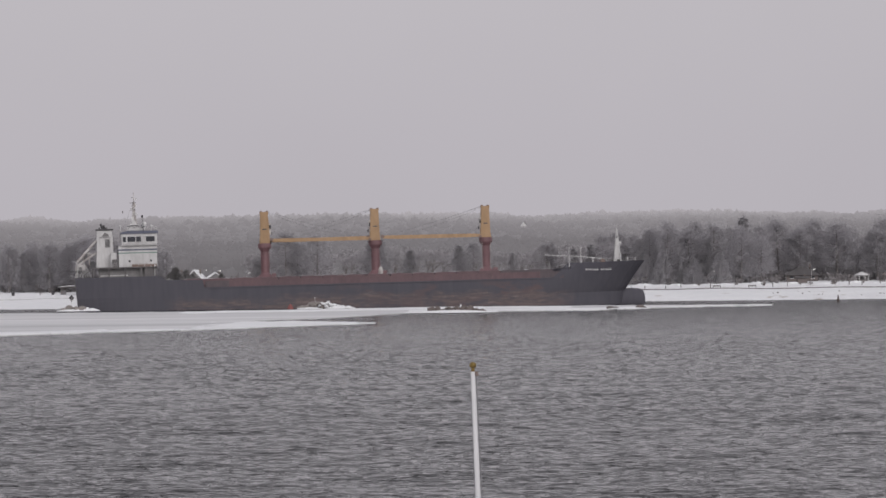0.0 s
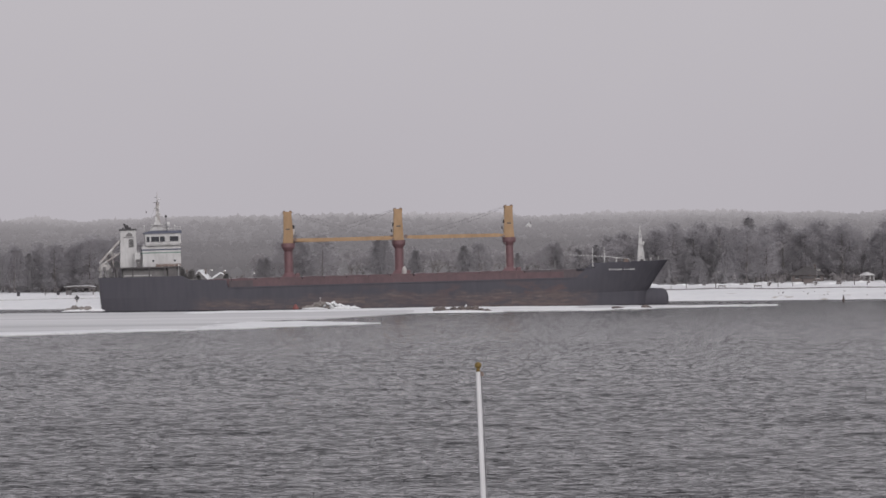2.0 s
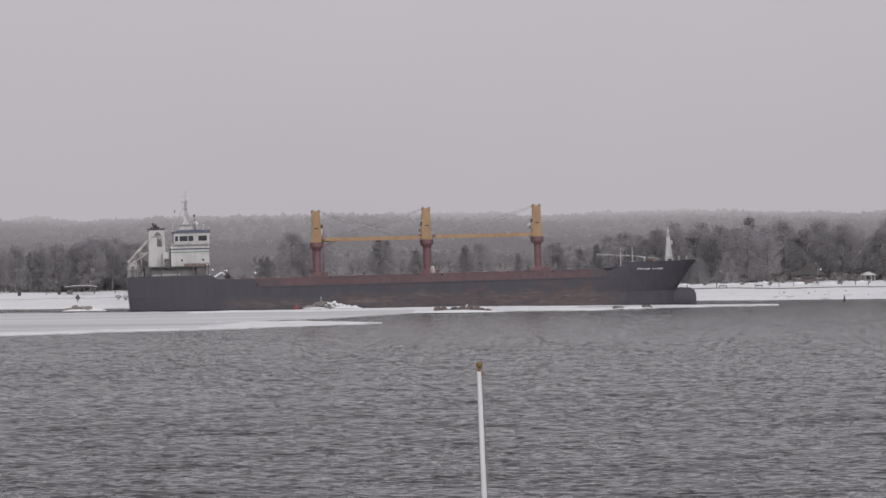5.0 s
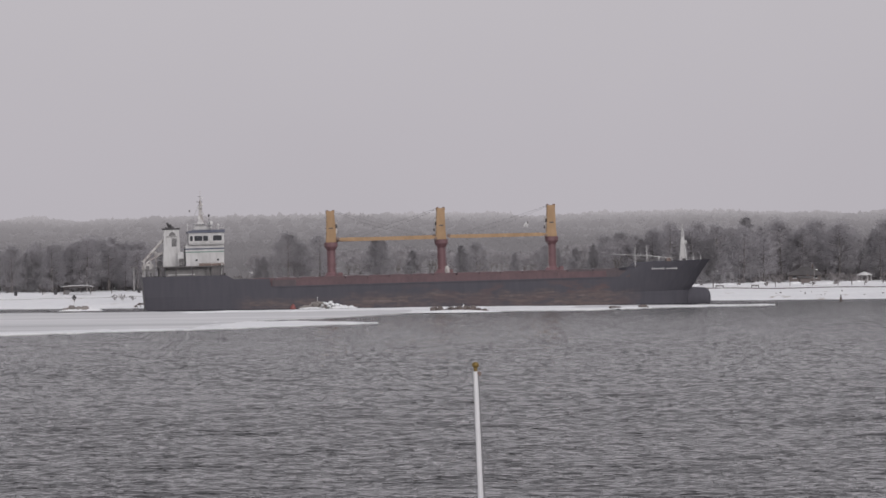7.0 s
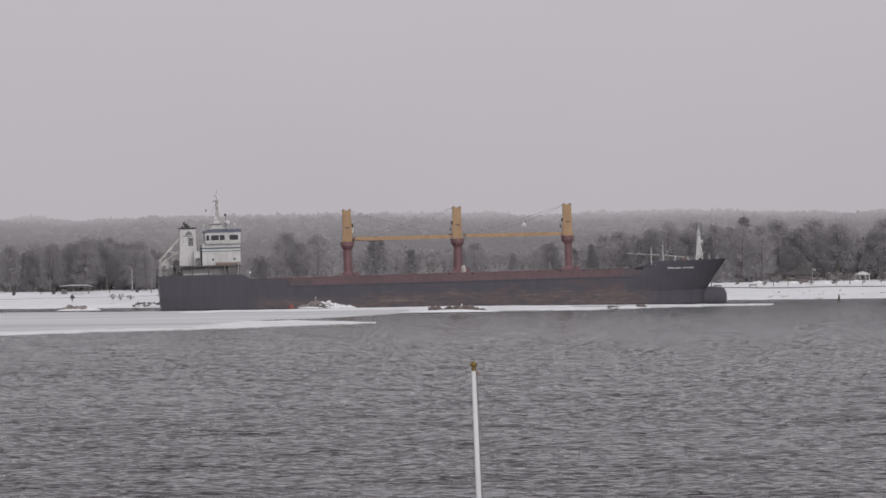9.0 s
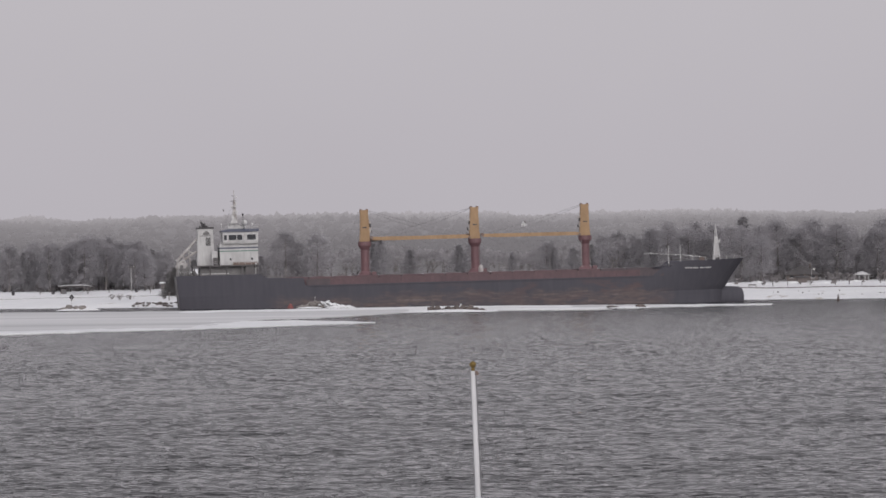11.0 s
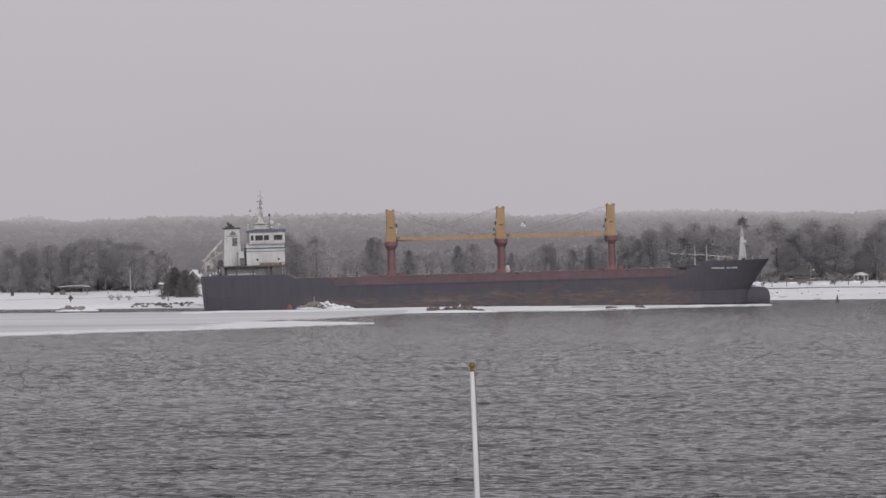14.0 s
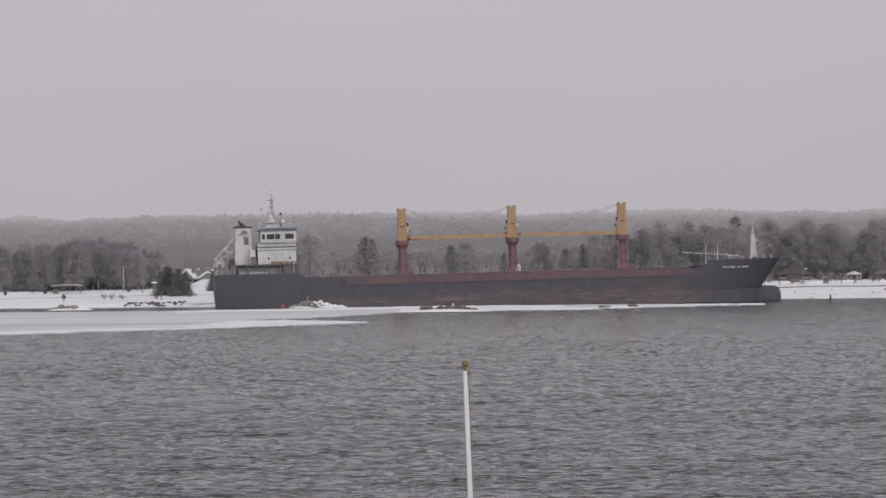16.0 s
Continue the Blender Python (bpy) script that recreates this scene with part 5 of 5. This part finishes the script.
# riprap and stray stones on the shore
for k in range(78):
    x = rnd.uniform(-79, -62) if k < 60 else rnd.uniform(85, 125)
    y = (float(shore(np.array(x))) + rnd.uniform(0.6, 11)) if k < 60 else rnd.uniform(1297, 1325)
    s = rnd.uniform(0.2, 0.5) if k < 60 else rnd.uniform(0.14, 0.34)
    ob = part("shore_stone", rock_mesh(B(), (0, 0, 0), (s * 1.2, s, s * 0.85), k * 2.3, 1), ROCK)
    ob.matrix_basis = pose(x, y, gz(x, y) + 0.15 * s, 0, 0, rnd.uniform(0, 180))
    tagged(ob, "dark shore stone poking out of the snow", "stone", group="shore stones")


# ---------------------------------------------------------------- trees
def tri_clump(rng, c, r, count, size, V, F, flat=0.6, ragged=1.0):
    """Small sprays scattered through the outer part of a clump."""
    d = rng.normal(0, 1, (count, 3))
    d /= np.linalg.norm(d, axis=1)[:, None] + 1e-6
    p = np.array(c) + d * np.array([r, r, r * flat]) * rng.uniform(0.2, 1.06, (count, 1))
    q = p[:, None, :] + rng.normal(0, 1, (count, 3, 3)) * np.array([size, size, size * 0.7]) * ragged
    i = len(V)
    V.extend(q.reshape(-1, 3).tolist())
    F.extend((i + 3 * k, i + 3 * k + 1, i + 3 * k + 2) for k in range(count))


_bm = bmesh.new()
bmesh.ops.create_icosphere(_bm, subdivisions=1, radius=1.0)
_bm.verts.index_update()
CORE_V = np.array([v.co[:] for v in _bm.verts])
CORE_F = [[v.index for v in f.verts] for f in _bm.faces]
_bm.free()


def tuft(rng, c, r, count, size, V, F, flat=0.8):
    """A dense lumpy clump of needles with short sprays all over it."""
    i = len(V)
    bump = rng.uniform(0.62, 1.05, (len(CORE_V), 1))
    V.extend((np.array(c) + CORE_V * bump * np.array([r, r, r * flat])).tolist())
    F.extend([i + k for k in f] for f in CORE_F)
    d = rng.normal(0, 1, (count, 3))
    d /= np.linalg.norm(d, axis=1)[:, None] + 1e-6
    p = np.array(c) + d * np.array([r, r, r * flat]) * rng.uniform(0.8, 1.18, (count, 1))
    q = p[:, None, :] + rng.normal(0, 1, (count, 3, 3)) * size
    i = len(V)
    V.extend(q.reshape(-1, 3).tolist())
    F.extend((i + 3 * k, i + 3 * k + 1, i + 3 * k + 2) for k in range(count))


def limb(V, F, a, b, r0, r1, n=4):
    a, b = Vector(a), Vector(b)
    q = (b - a).to_track_quat("Z", "Y")
    i = len(V)
    for p, r in ((a, r0), (b, r1)):
        for k in range(n):
            w = q @ Vector((r * math.cos(2 * math.pi * k / n), r * math.sin(2 * math.pi * k / n), 0))
            V.append(tuple(p + w))
    for k in range(n):
        F.append((i + k, i + (k + 1) % n, i + n + (k + 1) % n, i + n + k))


def pine(seed, h):
    """Broad-crowned pine: bare lower trunk, ragged clumps above."""
    rng = np.random.RandomState(seed)
    ob = thing("pine_tree", pose(0, -50, -40), "tall dark pine with a ragged rounded crown", "tree", group="trees on the far shore")
    TV, TF, CV, CF = [], [], [], []
    lean = rng.normal(0, 0.25, 2)
    p = np.array([0, 0, -0.4])
    for k in range(6):
        q = np.array([lean[0] * (k + 1) / 6, lean[1] * (k + 1) / 6, h * 0.92 * (k + 1) / 6])
        limb(TV, TF, p, q, 0.26 * (1 - k / 7), 0.26 * (1 - (k + 1) / 7), 6)
        p = q
    base = rng.uniform(0.10, 0.22)
    for k in range(42):
        u = base + (1 - base) * (k + rng.uniform(0, 1)) / 42
        z = h * u
        w = h * 0.24 * (math.sin(math.pi * min(1, (u - base) / (1 - base) * 0.72 + 0.24)) ** 0.8) * rng.uniform(0.8, 1.08)
        a = k * 2.4 + rng.uniform(-0.4, 0.4)
        tip = (w * math.cos(a) + lean[0] * u, w * math.sin(a) + lean[1] * u, min(z + w * 0.12, h * 0.98))
        limb(TV, TF, (lean[0] * u * 0.9, lean[1] * u * 0.9, min(z - w * 0.2, h * 0.9)), tip, 0.08, 0.02, 3)
        for f in (0.72, 1.0):
            c = (tip[0] * f, tip[1] * f, z + rng.normal(0, 0.3))
            r = h * 0.105 * rng.uniform(0.7, 1.25)
            tri_clump(rng, c, r, 140, 0.102, CV, CF, 0.9)
    tri_clump(rng, (lean[0], lean[1], h * 0.95), h * 0.055, 40, 0.12, CV, CF, 1.0)
    from_arrays("trunk", TV, TF, BARK, ob)
    from_arrays("crown", CV, CF, NEEDLES, ob, "dark clumped needles")
    return ob


def spruce(seed, h, needles=None):
    """Narrow spruce: drooping whorls of branches, a spire on top."""
    rng = np.random.RandomState(seed)
    ob = thing("spruce_tree", pose(0, -50, -40), "dark spruce with a pointed conical crown", "tree", group="trees on the far shore")
    TV, TF, CV, CF = [], [], [], []
    limb(TV, TF, (0, 0, -0.4), (0, 0, h * 0.97), 0.24, 0.03, 6)
    # dense core of tiered branches
    i0, n, tiers = len(CV), 12, 15
    for j in range(tiers + 1):
        u = 0.05 + 0.93 * j / tiers
        for a in range(n):
            r = h * 0.035 * (1 - u) ** 0.9 * (1 + 0.18 * (j % 2)) * rng.uniform(0.75, 1.15) + 0.03
            CV.append((r * math.cos(6.283 * (a + 0.5 * (j % 2)) / n), r * math.sin(6.283 * (a + 0.5 * (j % 2)) / n), h * u + rng.normal(0, 0.1)))
    for j in range(tiers):
        for a in range(n):
            p, q = i0 + j * n + a, i0 + j * n + (a + 1) % n
            CF.append((p, q, q + n, p + n))
    count = 110
    for k in range(count):
        u = 0.03 + 0.93 * (k / count) ** 1.25
        r = (h * 0.22 * (1 - u) ** 0.9 + 0.08) * rng.uniform(0.72, 1.12)
        a = 2.4 * k + rng.uniform(-0.5, 0.5)
        tip = (r * math.cos(a), r * math.sin(a), h * u - 0.25 * r)
        if k % 3 == 0:
            limb(TV, TF, (0, 0, h * u), tip, 0.05, 0.015, 3)
        for f in (0.5, 1.0):
            tri_clump(rng, (tip[0] * f, tip[1] * f, h * u - 0.25 * r * f), 0.35 + 0.75 * (1 - u), 55, 0.095, CV, CF, 0.5)
    tri_clump(rng, (0, 0, h * 0.975), 0.16, 10, 0.10, CV, CF, 2.0)
    from_arrays("trunk", TV, TF, BARK, ob)
    from_arrays("crown", CV, CF, needles or SPRUCE, ob, "dense drooping needles")
    return ob


def bare_tree(seed, h):
    """Leafless hardwood: forking limbs ending in a haze of twigs."""
    rng = np.random.RandomState(seed)
    ob = thing("bare_tree", pose(0, -50, -40), "leafless grey-brown hardwood tree", "tree", group="trees on the far shore")
    TV, TF, CV, CF = [], [], [], []

    def grow(p, d, L, r, depth):
        q = p + d * L
        limb(TV if depth < 3 else CV, TF if depth < 3 else CF, p, q, r, r * 0.68, 4 if depth < 2 else 3)
        if depth == 5:
            for _ in range(4):
                i = len(CV)
                e = q + Vector(rng.normal(0, 0.34, 3).tolist()) + d * 0.5
                w = Vector(rng.normal(0, 0.05, 3).tolist())
                CV.extend([tuple(q + w), tuple(q - w), tuple(e)])
                CF.append((i, i + 1, i + 2))
            return
        for _ in range(3 if depth in (0, 1, 4) else 2):
            e = (d + Vector(rng.normal(0, 0.36, 3).tolist()) + Vector((0, 0, 0.12))).normalized()
            grow(q, e, L * rng.uniform(0.62, 0.86), r * 0.62, depth + 1)

    grow(Vector((0, 0, -0.3)), Vector((0, 0, 1)), h * 0.27, 0.2, 0)
    from_arrays("trunk", TV, TF, BARK, ob)
    from_arrays("crown", CV, CF, TWIGS, ob, "fine bare twigs")
    return ob


kinds = {"pine": [pine(100 + k, 14.0) for k in range(5)], "spruce": [spruce(200 + k, 14.0) for k in range(4)],
         "bare": [bare_tree(300 + k, 13.0) for k in range(4)], "near_spruce": [spruce(400 + k, 7.5, NEAR_SPRUCE) for k in range(2)]}


def plant(kind, x, y, h):
    src = rnd.choice(kinds[kind])
    s = h / {"bare": 13.0, "near_spruce": 7.5}.get(kind, 14.0)
    ob = copy_thing(src, Matrix.Identity(4))
    w = s * rnd.uniform(1.0, 1.4) * (1.7 if kind == "spruce" else 1.4 if kind == "near_spruce" else 1.0)
    ob.matrix_basis = pose(x, y, gz(x, y), 0, 0, rnd.uniform(0, 360)) @ Matrix.Diagonal((w, w, s, 1))
    return ob


# dark grove on one side of the bay
for k in range(62):
    x = -131 + 50 * k / 61 + rnd.uniform(-1.5, 1.5)
    h = np.interp(x, [-131, -124, -111, -102, -94.6, -85.5, -81], [12.2, 12.5, 13.6, 15.8, 13.5, 13.0, 10.5]) * rnd.uniform(0.84, 1.03)
    plant(rnd.choice(["pine"] * 4 + ["spruce", "bare"]), x, rnd.uniform(1424, 1470), h)
# tall pines on the other side
for k in range(48):
    x = 47 + 86 * k / 47 + rnd.uniform(-1.5, 1.5)
    h = np.interp(x, [45, 52, 60, 84, 88, 100, 125], [12, 15.5, 16.6, 17.0, 16.2, 16.8, 16.8]) * rnd.uniform(0.78, 1.04)
    plant(rnd.choice(["pine"] * 5 + ["spruce", "bare", "bare"]), x, rnd.uniform(1440, 1464) if x < 92 else rnd.uniform(1472, 1496), h)
for x, y, h in ((86.5, 1462, 19.6), (62, 1432, 10.5), (57.5, 1438, 9), (70.5, 1428, 8), (78, 1430, 9.5), (67, 1436, 11)):
    plant("spruce", x, y, h)
# mixed wood between them
for k in range(74):
    x = -58 + 108 * k / 73 + rnd.uniform(-2, 2)
    plant("bare", x, rnd.uniform(1478, 1580), rnd.uniform(8.5, 12.5))
for kind, x, h in (("spruce", -55.0, 8.6), ("spruce", -53.0, 9.2), ("pine", -45.9, 15.2), ("pine", -42.5, 12.5), ("pine", -36.9, 14.8), ("spruce", -20.6, 14.6),
                   ("spruce", -18.4, 14.2), ("spruce", -9.7, 10.6), ("spruce", 4.3, 12.2), ("pine", 8.9, 12.2), ("spruce", 19.9, 9.6), ("pine", 29.6, 12.0),
                   ("spruce", 31.4, 12.6), ("spruce", 37.4, 10.8), ("spruce", 42.5, 11.8), ("pine", 46.0, 13.5)):
    plant(kind, x, 1472 + rnd.uniform(-5, 5), h)
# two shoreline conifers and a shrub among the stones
for kind, x, y, h in (("near_spruce", -70.6, 1331, 7.8), ("near_spruce", -67.4, 1323, 7.4), ("near_spruce", -65.8, 1326, 6.0), ("near_spruce", -61.2, 1390, 5.4), ("near_spruce", -69.0, 1330, 6.2), ("near_spruce", -72.0, 1334, 6.4)):
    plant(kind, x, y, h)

for trees in kinds.values():
    for ob in trees:
        for o in list(ob.children_recursive) + [ob]:
            bpy.data.objects.remove(o)


def woods(name, count, y0, y1, spread, h0, h1, mat, label, seed, size, conifer=0.3, kind="stuff", canopy=0.0, dense=26, clear=()):
    """Woods too far off to count: many small ragged crowns in one mesh."""
    rng = np.random.RandomState(seed)
    V, F = [], []
    for _ in range(count):
        y = rng.uniform(y0, y1)
        x = rng.uniform(-spread, spread) * y
        h = rng.uniform(h0, h1)
        if any(a < x < b and y < c for a, b, c in clear):
            continue
        z = gz(x, y)
        if rng.uniform() < conifer:
            for k in range(dense):
                u = rng.uniform(0.05, 1)
                r = 0.2 * h * (1 - u) + 0.1
                a = rng.uniform(0, 6.28)
                p = np.array([x + r * math.cos(a), y + r * math.sin(a), z + h * u])
                i = len(V)
                V.extend((p + rng.normal(0, 1, (3, 3)) * np.array([size * (1.1 - u), size, size * 0.8])).tolist())
                F.append((i, i + 1, i + 2))
        else:
            tuft(rng, (x, y, z + h * 0.62), h * 0.30, dense // 2, size, V, F, 1.1)
            i = len(V)
            V.extend([(x - 0.25, y, z - 0.3), (x + 0.25, y, z - 0.3), (x, y, z + h * 0.7)])
            F.append((i, i + 1, i + 2))
    if canopy:
        # the closed canopy under the crowns
        xs = np.arange(-spread * y1, spread * y1, 1.3)
        ys = np.arange(y0, y1, 18.0)
        first = len(V)
        for y in ys:
            for x in xs:
                rise = h0 * canopy * (1 + 0.30 * noise.noise((x * 0.05, y * 0.02, 2)) + 0.085 * rng.normal())
                V.append((x + rng.normal(0, 0.4), y, gz(x, y) + (rise if y > y0 else -1)))
        nx = len(xs)
        for j in range(len(ys) - 1):
            for i in range(nx - 1):
                a = first + j * nx + i
                F.append((a, a + 1, a + nx + 1, a + nx))
    ob = from_arrays(name, V, F, mat)
    return tagged(ob, label, "woods", kind=kind)


UNDERGROWTH = leafy(material("undergrowth", (0.26, 0.242, 0.243), (0.34, 0.320, 0.322), 0.95, grain=0.6, patch=0.1, spec=0.1))
# Base colours nearly black; the haze grey of the hills is emitted, paler upward.
HILL_WOODS = misty(glow_material("hazed_hillside_woods", (0.018, 0.016, 0.017), (0.03, 0.028, 0.029), (0.497, 0.466, 0.492), 0.3, 0.15, 0.02), 5, 22, 0.27, 0.33)
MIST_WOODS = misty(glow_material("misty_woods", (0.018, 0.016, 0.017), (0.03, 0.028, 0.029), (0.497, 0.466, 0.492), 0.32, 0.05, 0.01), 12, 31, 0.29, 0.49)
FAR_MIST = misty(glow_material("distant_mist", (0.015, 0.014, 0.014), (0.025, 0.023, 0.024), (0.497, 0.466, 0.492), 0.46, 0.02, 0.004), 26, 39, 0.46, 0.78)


def shrub(x, y, r, h, seed):
    rng = np.random.RandomState(seed)
    ob = thing("shrub", on_land(x, y), "leafless brown shrub above the snow", "shrub", group="shrubs on the shore")
    V, F = [], []
    for k in range(14):
        a = rng.uniform(0, 6.28)
        limb(V, F, (0.15 * math.cos(a), 0.15 * math.sin(a), -0.1), (r * math.cos(a) * rng.uniform(0.4, 1), r * math.sin(a) * rng.uniform(0.4, 1), h * rng.uniform(0.6, 1)), 0.035, 0.012, 3)
    for k in range(16):
        a = rng.uniform(0, 6.28)
        q = r * rng.uniform(0.2, 0.9)
        tri_clump(rng, (q * math.cos(a), q * math.sin(a), h * rng.uniform(0.35, 0.9)), 0.3, 16, 0.07, V, F)
    from_arrays("twigs", V, F, WOOD, ob)


for k, (x, y, r, h) in enumerate(((-84.2, 1313, 1.1, 1.7), (-81.6, 1314, 0.9, 1.3), (-86.4, 1316, 0.9, 1.4), (-64.2, 1318, 1.2, 1.2), (-72.6, 1312, 0.8, 1.0), (101.5, 1405, 1.0, 1.1), (88.0, 1396, 0.8, 0.9), (109.5, 1420, 1.2, 1.3))):
    shrub(x, y, r, h, 60 + k)

woods("undergrowth", 1500, 1430, 1560, 0.105, 0.9, 2.6, UNDERGROWTH, "brown leafless undergrowth below the trees", 5, 0.45, 0.0,
      clear=((-77, -59, 1505), (96, 110, 1464), (117, 124, 1462)))
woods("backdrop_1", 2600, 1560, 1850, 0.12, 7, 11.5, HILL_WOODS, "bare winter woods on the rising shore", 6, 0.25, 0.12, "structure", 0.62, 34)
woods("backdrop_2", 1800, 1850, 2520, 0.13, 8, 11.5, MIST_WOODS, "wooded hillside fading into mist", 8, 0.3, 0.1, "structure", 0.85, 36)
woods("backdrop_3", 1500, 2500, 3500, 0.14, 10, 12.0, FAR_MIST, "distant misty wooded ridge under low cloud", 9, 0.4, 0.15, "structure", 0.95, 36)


# ---------------------------------------------------------------- what moves
def motions():
    walk(ship, [(t, ship_pose(t)) for t in (0.0, 4.0, 8.0, 12.0, 16.0)])
    walk(water, [(t, pose(0.18 * (t - 8), -0.45 * (t - 8), 0)) for t in (0.0, 8.0, 16.0)])


motions()
